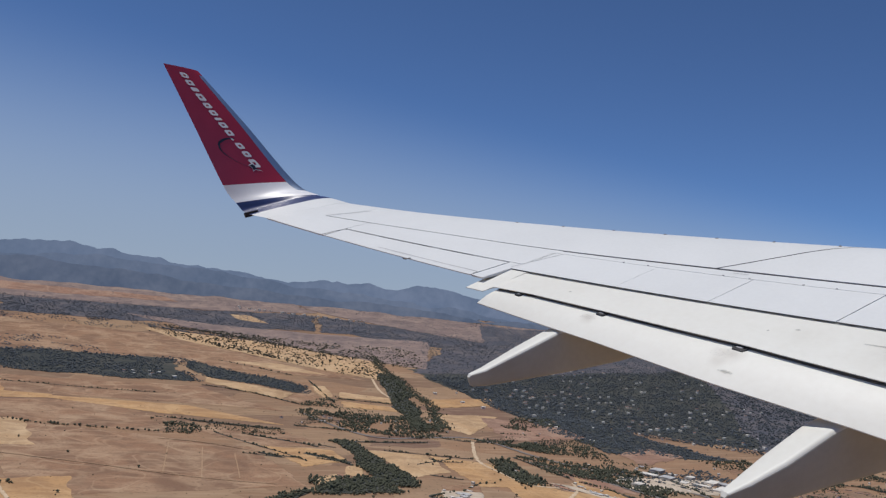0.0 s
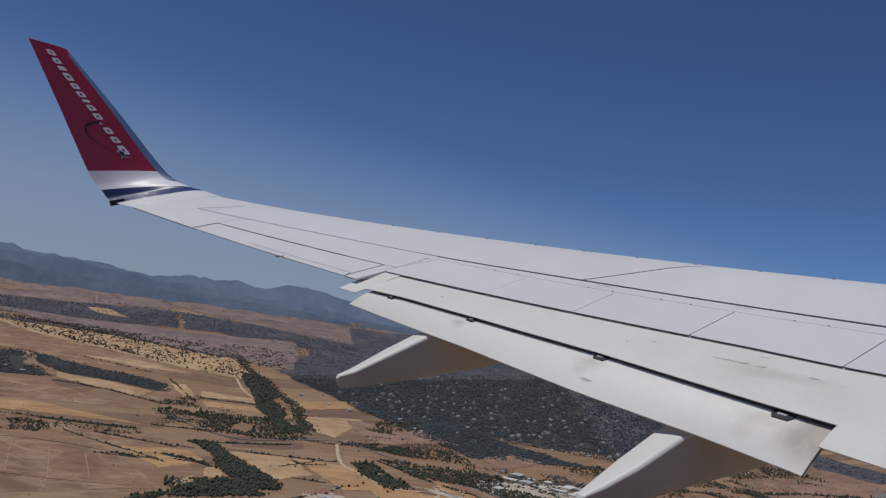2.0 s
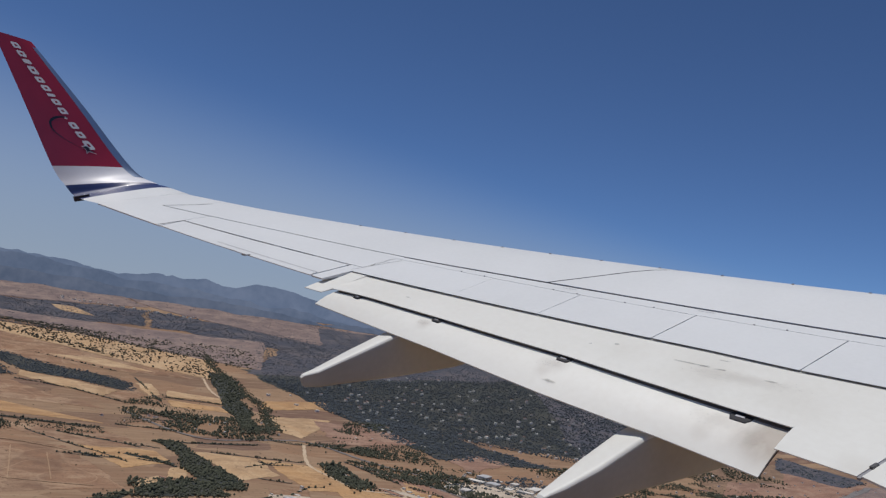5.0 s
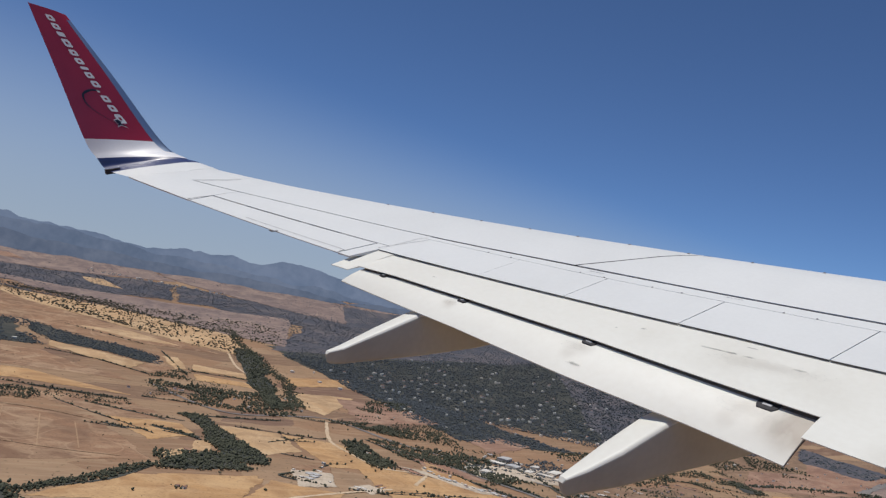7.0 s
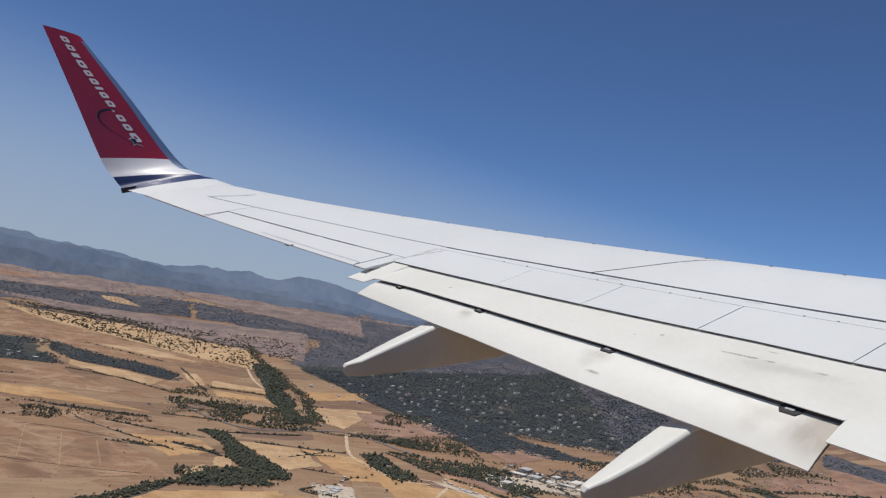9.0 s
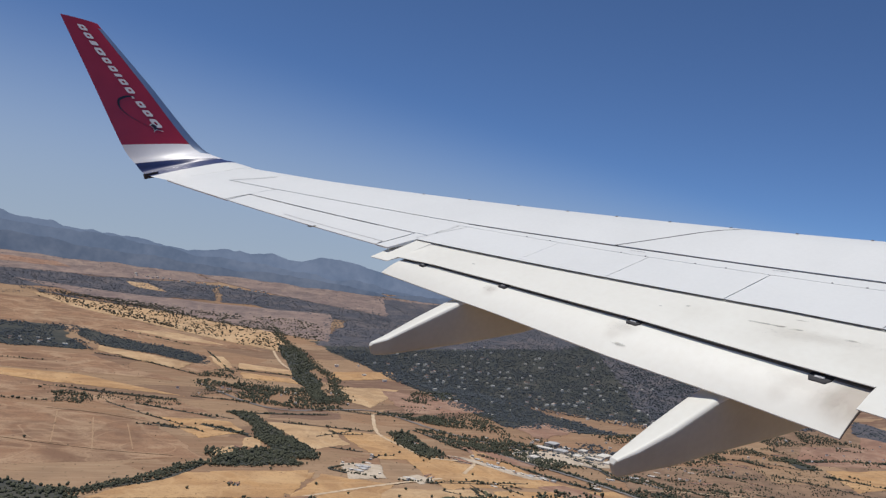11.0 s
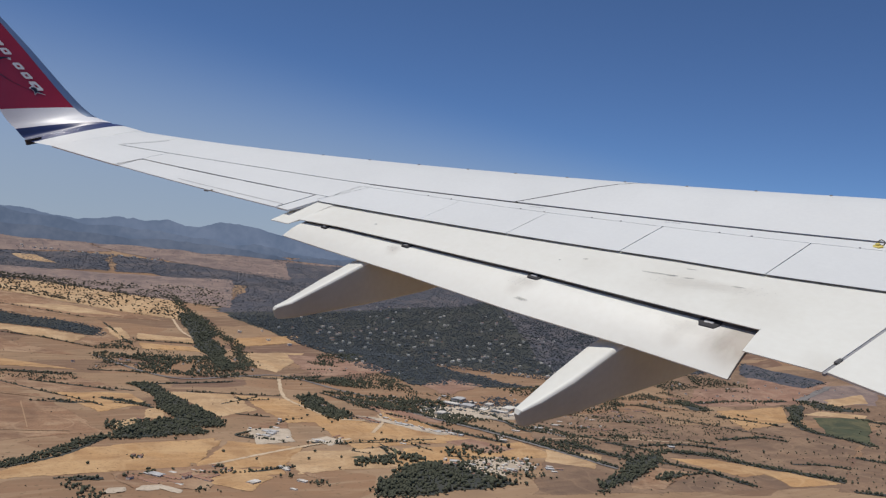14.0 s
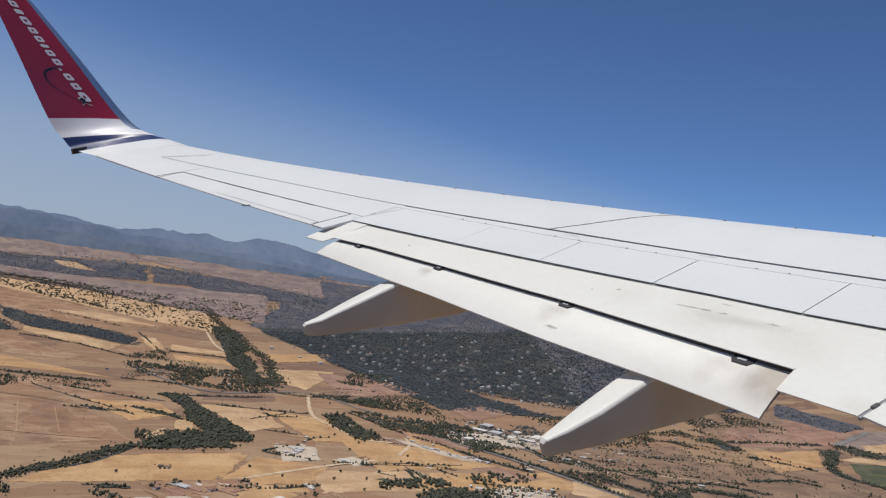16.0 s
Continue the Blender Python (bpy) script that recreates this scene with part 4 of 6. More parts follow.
parcel(((-1685, 400), (-1725, 470), (-1815, 490), (-1755, 425)), STRAW, "small golden clearing inside the wood", 4.2)
parcel(((-1790, 490), (-1785, 535), (-1900, 575), (-1890, 525)), STRAW, "pale clearing by the river bend", 1.4)
parcel(((-2075, 620), (-2040, 775), (-1850, 765), (-1780, 645)), STRAW, "tan field beside the river wood", 0.9)
parcel(((-2040, 775), (-1975, 905), (-1685, 975), (-1720, 780)), GOLD, "golden field beside the farm track", 1.0)
parcel(((-1725, 840), (-1685, 1005), (-1490, 1150), (-1470, 810)), GOLD, "wide golden field with lone trees", 0.8)
parcel(((-2075, 1050), (-1855, 1115), (-1640, 1190), (-1715, 1055)), RUST, "orange brown field by the hedge", 1.3)
parcel(((-2960, 1120), (-2995, 1385), (-2875, 1355), (-2815, 1050)), GOLD, "golden field below the villas", 1.5)
parcel(((-2725, 1050), (-2715, 1285), (-2370, 1035), (-2445, 975)), STRAW, "pale field by the stream", 1.3)
parcel(((-2700, 1195), (-2565, 1430), (-2365, 1445), (-2285, 1110)), RUST, "bare reddish slope under the wood", 1.5)
parcel(((-2150, 1400), (-2260, 1585), (-2145, 1645), (-1985, 1375)), RUST, "bare brown knoll", 2.0)
parcel(((-1395, 460), (-1380, 625), (-1345, 615), (-1345, 400)), GOLD, "foreground golden stubble", 0.7)
parcel(((-1495, 680), (-1465, 905), (-1335, 905), (-1340, 620)), STRAW, "foreground straw field with lone trees", 0.8)
parcel(((-1455, 905), (-1465, 1220), (-1330, 1245), (-1335, 915)), GOLD, "golden field in front of the works", 0.8)
parcel(((-4055, 125), (-3750, 1150), (-3245, 1035), (-3835, 295)), STRAW, "pale oak pasture", 1.0)
parcel(((-4025, -450), (-3940, 190), (-3230, 985), (-3535, -380)), EARTH, "brown strip below the pasture", 0.8)
parcel(((-3500, 435), (-3495, 670), (-3310, 830), (-3355, 645)), STRAW, "pale patches on the slope", 1.6)
parcel(((-4790, -560), (-4765, 860), (-4510, 1030), (-4415, -505)), HAZESOIL, "bare far plain, pinkish with painted haze", 1.0)
parcel(((-4765, 860), (-4150, 2275), (-3795, 2095), (-4520, 1030)), HAZESOIL, "bare plain below the hills, pinkish with painted haze", 1.0)
parcel(((-4740, 1050), (-4060, 2560), (-3880, 2380), (-4440, 1480)), HAZESOIL, "bare plain at the foot of the hills, pinkish with painted haze", 0.8)
parcel(((-4880, -760), (-4870, 700), (-4640, 700), (-4680, -760)), HAZESOIL, "bare plain by the mountains, pinkish with painted haze", 0.8)
parcel(((-4290, 60), (-4020, 1500), (-3470, 1290), (-4000, 500)), HAZESOIL, "dry pasture under open oaks, greyed with painted haze", 2.0)
parcel(((-4770, 440), (-4770, 805), (-4695, 940), (-4700, 515)), HAZESOIL, "strip on the far plain, pale with painted haze", 1.6)
parcel(((-4585, 1190), (-4440, 1585), (-4325, 1675), (-4440, 1305)), HAZESOIL, "far strip below the hills, pale with painted haze", 1.6)
parcel(((-4650, -540), (-4650, 265), (-4575, 325), (-4525, -520)), RUST, "thin tan field before the far wood", 1.4)
parcel(((-4430, 545), (-4415, 665), (-4265, 750), (-4315, 590)), STRAW, "thin pale far field", 1.6)
parcel(((-1680, 1390), (-1745, 1925), (-1370, 1745), (-1450, 1255)), FALLOW, "dull brown land beside the tree belt", 1.25)
parcel(((-1680, 670), (-1670, 765), (-1550, 730), (-1535, 635)), YARD, "pale concrete works yard", 1.9)
parcel(((-1865, 1215), (-1835, 1480), (-1670, 1385), (-1725, 1160)), YARD, "pale works yard by the railway", 1.9)
parcel(((-2005, 1645), (-2000, 1725), (-1680, 1900), (-1730, 1560)), EARTH, "brown strip before the knoll", 1.2)
parcel(((-1400, 330), (-1435, 550), (-1270, 455), (-1315, 350)), EARTH, "bare trodden ground round the farm", 1.7)
parcel(((-1315, 380), (-1325, 400), (-1280, 425), (-1265, 410)), YARD, "pale concrete farm yard", 2.0)
parcel(((-1590, 380), (-1610, 595), (-1425, 495), (-1520, 370)), GOLD, "golden field below the wood", 1.4)
parcel(((-1310, 460), (-1420, 540), (-1330, 590), (-1250, 520)), GOLD, "golden field in the corner by the farm", 1.3)
parcel(((-1730, 690), (-1735, 790), (-1555, 720), (-1575, 650)), EARTH, "grey trampled works yard", 1.7)
parcel(((-1560, 750), (-1590, 815), (-1540, 830), (-1505, 780)), YARD, "grey works yard", 1.9)
parcel(((-1425, 770), (-1430, 795), (-1385, 840), (-1375, 825)), GREEN, "thin dull green strip", 1.7)
parcel(((-1465, 890), (-1470, 905), (-1415, 890), (-1415, 875)), GREEN, "small dark green strip", 1.7)
parcel(((-1350, 640), (-1355, 655), (-1290, 675), (-1280, 660)), EARTH, "dark strip beside the sheds", 1.7)
parcel(((-1445, 895), (-1390, 975), (-1315, 875), (-1305, 805)), GOLD, "golden wedge field", 1.5)
parcel(((-1500, 1040), (-1515, 1125), (-1405, 1175), (-1380, 1065)), RUST, "brown field beside the road", 1.4)
parcel(((-1865, 1085), (-1750, 1120), (-1555, 1095), (-1745, 1025)), GOLD, "golden field along the row of sheds", 1.3)
parcel(((-1850, 1320), (-1795, 1455), (-1675, 1370), (-1710, 1275)), YARD, "pale factory yard", 1.9)
parcel(((-1785, 970), (-1735, 1025), (-1550, 1110), (-1535, 1070)), YARD, "pale strip of yards along the lane", 1.9)
parcel(((-1720, 2205), (-1700, 2535), (-1535, 2320), (-1455, 2010)), GOLD, "golden field above the wooded stream", 1.2)
parcel(((-1600, 2470), (-1610, 2585), (-1505, 2695), (-1480, 2645)), STRAW, "pale rim of the irrigated field", 1.2)
parcel(((-1560, 2480), (-1490, 2665), (-1260, 2300), (-1375, 2275)), GREEN, "irrigated green field ringed by trees", 1.7)
parcel(((-1975, 2410), (-1860, 3090), (-1695, 2595), (-1780, 2130)), RUST, "reddish bare land below the wooded hill", 0.8)
parcel(((-1835, 2970), (-1755, 3225), (-1565, 2850), (-1705, 2645)), HAZESOIL, "bare land past the junction, pale with painted haze", 0.8)
parcel(((-1860, 2275), (-1875, 2570), (-1745, 2575), (-1765, 2345)), RUST, "reddish terraced ground", 1.4)
parcel(((-2035, 2780), (-1950, 2855), (-1765, 2675), (-1895, 2610)), RUST, "reddish hillside below the wood", 1.2)
parcel(((-1280, 1495), (-1250, 1610), (-1115, 1685), (-1105, 1530)), GOLD, "long golden field along the stream", 1.3)
parcel(((-1165, 1630), (-1115, 1695), (-1010, 1740), (-1015, 1575)), GOLD, "golden field end by the stream", 1.3)
parcel(((-1230, 1400), (-1170, 1460), (-1085, 1270), (-1115, 1205)), EARTH, "brown field within the stream loop", 1.0)
parcel(((-1560, 2900), (-1000, 3700), (-420, 2300), (-980, 1650)), FALLOW, "dull brown country beyond the stream", 0.2)
parcel(((-2300, 2300), (-1900, 3500), (-1200, 3300), (-1600, 2300)), FALLOW, "dull brown upland behind the junction", 0.1)
parcel(((-1630, 1465), (-1425, 2570), (-995, 1700), (-1120, 975)), FALLOW, "broad dull brown fallow country", 0.3)
parcel(((-1425, 1860), (-1490, 2225), (-1260, 2160), (-1200, 1700)), FALLOW, "wide brown fallow land", 0.7)
parcel(((-1375, 2115), (-1285, 2200), (-1060, 1815), (-1170, 1750)), FALLOW, "wide brown fallow slope", 0.7)
parcel(((-1720, 1665), (-1610, 1825), (-1430, 1505), (-1545, 1415)), GOLD, "golden strip in front of the farms", 0.9)
parcel(((-1405, 1250), (-1330, 1355), (-1240, 1240), (-1310, 1160)), STRAW, "pale strip above the stream", 1.0)
parcel(((-1740, 2650), (-1820, 2950), (-1805, 2975), (-1705, 2645)), ASPHALT, "broad grey road junction", 1.6)
parcel(((-1700, 2740), (-1695, 2990), (-1595, 2865), (-1630, 2685)), STRAW, "straw field beyond the junction", 1.0)
parcel(((-1345, 940), (-1360, 1080), (-1285, 1125), (-1225, 990)), YARD, "pale yard among the white houses", 1.9)
parcel(((-4350, 1850), (-3700, 1700), (-3450, 2600), (-3950, 2850)), HAZESCRUB, "undergrowth of the distant wood, haze and shade painted in", 1.5)
for x, y, mat in ((-1530, -200, GOLD), (-2130, -330, STRAW), (-2800, -330, GOLD), (-1800, -470, EARTH), (-2500, -110, EARTH)):
    parcel(((x - 120, y - 220), (x - 200, y + 160), (x + 130, y + 210), (x + 170, y - 190)), mat, "rolling stubble field aft of the wing", 0.6)


def track(name, points, width, mat, label, lift=1.5):
    """A road or path that glides through a few plan points."""
    pts = [np.array(p, float) for p in points]
    line = []
    for i in range(len(pts) - 1):
        p0, p1, p2, p3 = pts[max(0, i - 1)], pts[i], pts[i + 1], pts[min(len(pts) - 1, i + 2)]
        for f in np.linspace(0, 1, 14, endpoint=False):
            line.append(p1 + 0.5 * f * (p2 - p0 + f * (2 * p0 - 5 * p1 + 4 * p2 - p3 + f * (3 * (p1 - p2) + p3 - p0))))
    line.append(pts[-1])
    verts, faces = [], []
    for i, p in enumerate(line):
        d = line[min(i + 1, len(line) - 1)] - line[max(0, i - 1)]
        d = np.array((-d[1], d[0])) / np.hypot(*d)
        for side in (-1.4, -0.7, 0.7, 1.4):
            q = p + d * width / 2 * side
            verts.append((q[0], q[1], top(*q) + lift))
    for i in range(len(line) - 1):
        for k in range(3):
            faces.append((4 * i + k, 4 * i + k + 1, 4 * i + k + 5, 4 * i + k + 4))
    tagged(rimmed(sheet(name, verts, faces, mat), [0.1, 1.2, 1.2, 0.1] * len(line)), label, "undergrowth" if mat is SHADESCRUB else "road", kind="structure")
    return line


parcel(((-1325, 318), (-1325, 352), (-1292, 340), (-1292, 300)), YARD, "pale slab of the farm works", 2.2)
parcel(((-1325, 362), (-1325, 412), (-1292, 392), (-1300, 350)), YARD, "pale slab beside the farm works", 2.2)
track("road", ((-2000, 1030), (-1840, 1125), (-1640, 1185), (-1400, 1250), (-1230, 1290)), 9, ASPHALT, "grey road along the railway", 1.7)
track("road", ((-2655, 575), (-2275, 685), (-2300, 870), (-2300, 1025), (-2050, 1105), (-1880, 1215), (-1710, 1310), (-1485, 1380)), 10, ASPHALT, "grey country road with pale verges")
track("dirt_track", ((-2255, 990), (-1995, 895), (-1850, 895), (-1740, 910), (-1710, 990)), 8, DUST, "pale dusty farm track")
track("dirt_track", ((-1405, 475), (-1495, 675), (-1555, 850)), 7, DUST, "pale dusty lane between fields")
track("dirt_track", ((-1595, 925), (-1685, 1000), (-1770, 1040)), 7, DUST, "forked pale lane")
track("dirt_track", ((-1915, -180), (-1750, 180), (-1710, 340)), 3.5, FURROW, "faint pale furrow line across the ploughed field")
track("dirt_track", ((-2130, 130), (-2095, 240), (-2005, 355)), 5, FURROW, "pale field edge line")
track("dirt_track", ((-2105, 155), (-1780, 125)), 2.6, FURROW, "faint pale furrow line")
track("dirt_track", ((-2040, 225), (-1735, 195)), 2.6, FURROW, "faint pale furrow line")
track("dirt_track", ((-1980, 290), (-1745, 270)), 2.6, FURROW, "faint pale furrow line")
track("dirt_track", ((-3270, 985), (-3060, 960), (-2905, 975)), 8, DUST, "pale track along the wood")
track("dirt_track", ((-1480, 1295), (-1440, 1510), (-1370, 1710)), 4, DUST, "thin pale lane past the works")
track("dirt_track", ((-2400, -470), (-2000, -240), (-1670, -160), (-1400, -80)), 6, DUST, "pale winding dirt track")


# trees: lumpy crowns on short trunks
def crown_mesh(seed, lumps, tall=1.0):
    """Points and faces of one crown about 1 wide: several jagged lumps."""
    rnd = random.Random(seed)
    bm = bmesh.new()
    for k in range(lumps):
        off = Vector((rnd.uniform(-0.27, 0.27), rnd.uniform(-0.27, 0.27), 0.42 * tall + rnd.uniform(-0.12, 0.22) * tall)) if k else Vector((0, 0, 0.40 * tall))
        rad = rnd.uniform(0.20, 0.32) if k else 0.34
        tmp = bmesh.ops.create_icosphere(bm, subdivisions=1, radius=rad)["verts"]
        for v in tmp:
            v.co *= 1 + 0.50 * (rnd.random() - 0.5)
            v.co.z *= 0.85 * tall
            v.co += off
    vs = [tuple(v.co) for v in bm.verts]
    fs = [tuple(v.index for v in f.verts) for f in bm.faces]
    bm.free()
    return np.array(vs), fs


CROWNS = [crown_mesh(k, 2 + k % 2) for k in range(8)]
TALL = [crown_mesh(20 + k, 2, 1.4) for k in range(4)]
TUFTS = [crown_mesh(40 + k, 1, 0.9 + 0.05 * k) for k in range(8)]
OAKS = [crown_mesh(60 + k, 2, 0.75) for k in range(6)]


def stand(name, spots, mat, label, shapes=CROWNS, tall=1.0):
    """Many trees too many to count, in one mesh. spots: (x, y, width); tall: height for their width."""
    rnd = random.Random(len(spots))
    verts, faces, base = [], [], 0
    for x, y, w in spots:
        vs, fs = rnd.choice(shapes)
        a = rnd.uniform(0, 6.28)
        c, s = math.cos(a) * w, math.sin(a) * w
        z = top(x, y)
        h = w * tall * rnd.uniform(0.8, 1.1)
        pts = np.stack([x + vs[:, 0] * c - vs[:, 1] * s, y + vs[:, 0] * s + vs[:, 1] * c, z + vs[:, 2] * h], 1)
        verts.append(pts)
        faces += [(i + base, j + base, k + base) for i, j, k in fs]
        base += len(vs)
    me = bpy.data.meshes.new(name)
    me.from_pydata(np.concatenate(verts).tolist(), [], faces)
    me.polygons.foreach_set("use_smooth", [True] * len(faces))
    me.materials.append(mat)
    return tagged(new(name, me), label, "trees", kind="stuff")


rng = random.Random(5)


def along(points, width, step, size):
    """Spots scattered along a line."""
    out = []
    for (x0, y0), (x1, y1) in zip(points, points[1:]):
        n = max(1, int(math.hypot(x1 - x0, y1 - y0) * width / step ** 2))
        for _ in range(n):
            f = rng.random()
            out.append((x0 + (x1 - x0) * f + rng.gauss(0, width / 3), y0 + (y1 - y0) * f + rng.gauss(0, width / 3), size * rng.uniform(0.6, 1.35)))
    return out


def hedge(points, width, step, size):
    """A hedgerow: a strip of undergrowth coloured dark as shade, and the spots of its bushes."""
    track("undergrowth", points, 0.8 * width, SHADESCRUB, "undergrowth along a hedgerow, shade painted in", 1.2)
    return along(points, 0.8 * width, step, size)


def patch(x, y, a, b, turn, step, size, ragged=0.5, clear=0.0):
    """Spots over an uneven oval, thinned where the noise says."""
    out, t = [], radians(turn)
    for _ in range(int(math.pi * a * b / step ** 2)):
        r, q = math.sqrt(rng.random()), rng.uniform(0, 6.28)
        r *= 1 + ragged * noise.noise((math.cos(q) * 1.5 + x, math.sin(q) * 1.5 + y, 2))
        u, v = a * r * math.cos(q), b * r * math.sin(q)
        px, py = x + u * math.cos(t) - v * math.sin(t), y + u * math.sin(t) + v * math.cos(t)
        if noise.noise((px / 90, py / 90, 11)) + 0.5 > clear:
            out.append((px, py, size * rng.uniform(0.6, 1.35)))
    return out


def grove(corners, step, size, clear=0.0):
    """Spots spread unevenly between four plan corners, thinned by noise."""
    a, b, d, e = (np.array(p, float) for p in corners)
    area = 0.5 * abs((d - a)[0] * (e - b)[1] - (d - a)[1] * (e - b)[0])
    out = []
    for _ in range(int(area / step ** 2)):
        u, v = rng.random(), rng.random()
        p = (a * (1 - u) + b * u) * (1 - v) + (e * (1 - u) + d * u) * v
        bend = Vector((p[0] / 130, p[1] / 130, 5.0))
        x, y = p[0] + rng.gauss(0, step * 0.8) + 30 * noise.noise(bend), p[1] + rng.gauss(0, step * 0.8) + 30 * noise.noise(bend + Vector((9, 9, 9)))
        if clear <= 0 or noise.noise((x / 90, y / 90, 11)) + 0.5 > clear:
            out.append((x, y, size * rng.uniform(0.5, 1.15) * (1.5 if rng.random() < 0.12 else 1.0)))
    return out


river = along(((-1390, -100), (-1440, 60), (-1435, 140), (-1500, 230), (-1615, 340), (-1660, 395)), 24, 4, 6)
river += along(((-2445, 975), (-2840, 1080), (-3195, 1085), (-3485, 1080), (-3700, 1110)), 38, 5.5, 6.5)
copse = patch(-1380, 850, 30, 90, 5, 7, 9) + patch(-1410, 1050, 40, 100, 5, 13, 9)
dehesa, suburb = [], patch(-2600, 3500, 600, 450, 60, 14, 9, clear=0.2)
woods = patch(-4000, 2300, 560, 430, 60, 13, 9, clear=0.1) + patch(-3600, -600, 600, 200, 85, 13, 9, clear=0.4) + patch(-4200, -400, 700, 200, 85, 13, 9, clear=0.4)
hedges = along(((-2530, -530), (-2260, -130), (-2200, 160)), 10, 8, 8) + along(((-1730, -460), (-1660, -130)), 14, 8, 8)
river += grove(((-1770, 420), (-1770, 530), (-1655, 605), (-1615, 390)), 4.5, 7.4, 0)
river += grove(((-1925, 575), (-1910, 650), (-1705, 630), (-1720, 530)), 4.5, 7.4, 0)
river += grove(((-2155, 565), (-2165, 615), (-1850, 635), (-1825, 560)), 4.5, 6.8, 0)
river += grove(((-3399, 1036), (-3300, 1110), (-2450, 940), (-2401, 870)), 6.0, 8.3, 0)
river += grove(((-2705, 710), (-2610, 1035), (-2290, 915), (-2325, 620)), 7.4, 7.8, 0.25)
river += grove(((-1555, -135), (-1450, 135), (-1350, 165), (-1445, -125)), 6.0, 7.8, 0)
copse += grove(((-1995, 925), (-2000, 985), (-1765, 955), (-1730, 885)), 5.7, 8.3, 0)
copse += grove(((-2250, 1075), (-2210, 1375), (-2010, 1295), (-2195, 1070)), 7.3, 7.5, 0.2)
copse += grove(((-2045, 1065), (-1995, 1195), (-1675, 1215), (-1815, 1095)), 7.3, 7.5, 0.2)
copse += grove(((-2815, 610), (-2950, 765), (-2600, 700), (-2520, 565)), 8.1, 7.5, 0.3)
copse += grove(((-2400, 145), (-2375, 235), (-2195, 235), (-2205, 150)), 7.3, 6.5, 0.3)
copse += grove(((-2680, 1290), (-2665, 1460), (-2545, 1420), (-2545, 1270)), 7.3, 7.5, 0.2)
dehesa += grove(((-4035, 140), (-3800, 1165), (-3245, 1035), (-3765, 440)), 15.6, 10.0, 0.1)
dehesa += grove(((-4125, 195), (-3845, 1380), (-3470, 1260), (-4000, 505)), 10.0, 9.5, 0.1)
plain = grove(((-3465, -375), (-3495, 240), (-3085, 315), (-3130, -330)), 7.3, 9.5, 0.15)
plain += grove(((-3495, 240), (-3130, 710), (-2975, 665), (-3200, 335)), 6.5, 8.6, 0.0)
woods += grove(((-4470, -515), (-4470, 1020), (-4180, 965), (-4150, -465)), 8.0, 7.8, 0.05)
woods += grove(((-4470, 1020), (-4035, 1855), (-3815, 1760), (-4180, 965)), 8.0, 7.8, 0.05)
woods += grove(((-4220, -475), (-3955, 1430), (-3575, 1265), (-4090, 195)), 8.7, 7.8, 0.22)
woods += grove(((-4035, 1460), (-3735, 2745), (-3430, 2680), (-3320, 1220)), 8.7, 8.6, 0.1)
suburb += grove(((-3340, 1250), (-3475, 2665), (-2175, 1965), (-2830, 1335)), 8.1, 10.7, 0)
suburb += grove(((-2820, 1330), (-2630, 1625), (-2085, 1775), (-2155, 1380)), 7.2, 10.7, 0)
suburb += grove(((-3475, 2665), (-2470, 3005), (-2115, 2830), (-2190, 1975)), 9.0, 11.6, 0)
suburb += grove(((-1915, 1235), (-1960, 1590), (-1725, 1535), (-1700, 1170)), 7.8, 9.6, 0.4)
copse += grove(((-1945, 1640), (-1825, 1965), (-1710, 1955), (-1725, 1535)), 9.7, 6.5, 0.45)
copse += grove(((-1405, 340), (-1415, 385), (-1400, 410), (-1380, 345)), 6.0, 7.1, 0.1)
copse += grove(((-1365, 255), (-1335, 285), (-1295, 315), (-1265, 260)), 6.7, 7.1, 0.1)
copse += grove(((-1420, 510), (-1405, 530), (-1365, 535), (-1375, 510)), 8.1, 6.5, 0.2)
copse += grove(((-1270, 435), (-1280, 460), (-1255, 475), (-1255, 435)), 6.7, 6.5, 0.1)
copse += grove(((-1510, 395), (-1490, 420), (-1475, 415), (-1485, 395)), 6.7, 6.5, 0.2)
copse += grove(((-2000, 915), (-2010, 965), (-1735, 950), (-1715, 895)), 6.0, 7.7, 0)
copse += grove(((-2295, 1000), (-2275, 1135), (-2175, 1235), (-2145, 1120)), 6.7, 7.1, 0.15)
copse += grove(((-2060, 1030), (-2010, 1070), (-1865, 1085), (-1820, 1045)), 6.7, 7.1, 0.15)
copse += grove(((-1965, 1135), (-1975, 1240), (-1855, 1200), (-1845, 1115)), 6.7, 7.1, 0.1)
copse += grove(((-1745, 1200), (-1770, 1285), (-1655, 1285), (-1620, 1155)), 6.7, 7.7, 0.1)
copse += grove(((-2555, 1215), (-2535, 1290), (-2450, 1330), (-2450, 1230)), 6.7, 7.1, 0.2)
copse += grove(((-1535, 775), (-1545, 815), (-1495, 800), (-1485, 770)), 6.7, 6.5, 0.2)
copse += grove(((-1345, 605), (-1340, 630), (-1310, 625), (-1310, 600)), 6.7, 6.5, 0.1)
copse += grove(((-1280, 630), (-1270, 665), (-1250, 660), (-1255, 630)), 6.7, 6.5, 0.1)
copse += grove(((-1545, 1170), (-1530, 1225), (-1455, 1210), (-1490, 1170)), 8.1, 6.5, 0.3)
copse += grove(((-1885, 1210), (-1820, 1270), (-1780, 1265), (-1830, 1195)), 8.1, 7.1, 0.3)
copse += grove(((-1305, 1370), (-1325, 1560), (-1190, 1325), (-1105, 1100)), 5.8, 7.8, 0)
copse += grove(((-1140, 1325), (-1170, 1410), (-1170, 1485), (-1110, 1340)), 5.8, 7.8, 0.05)
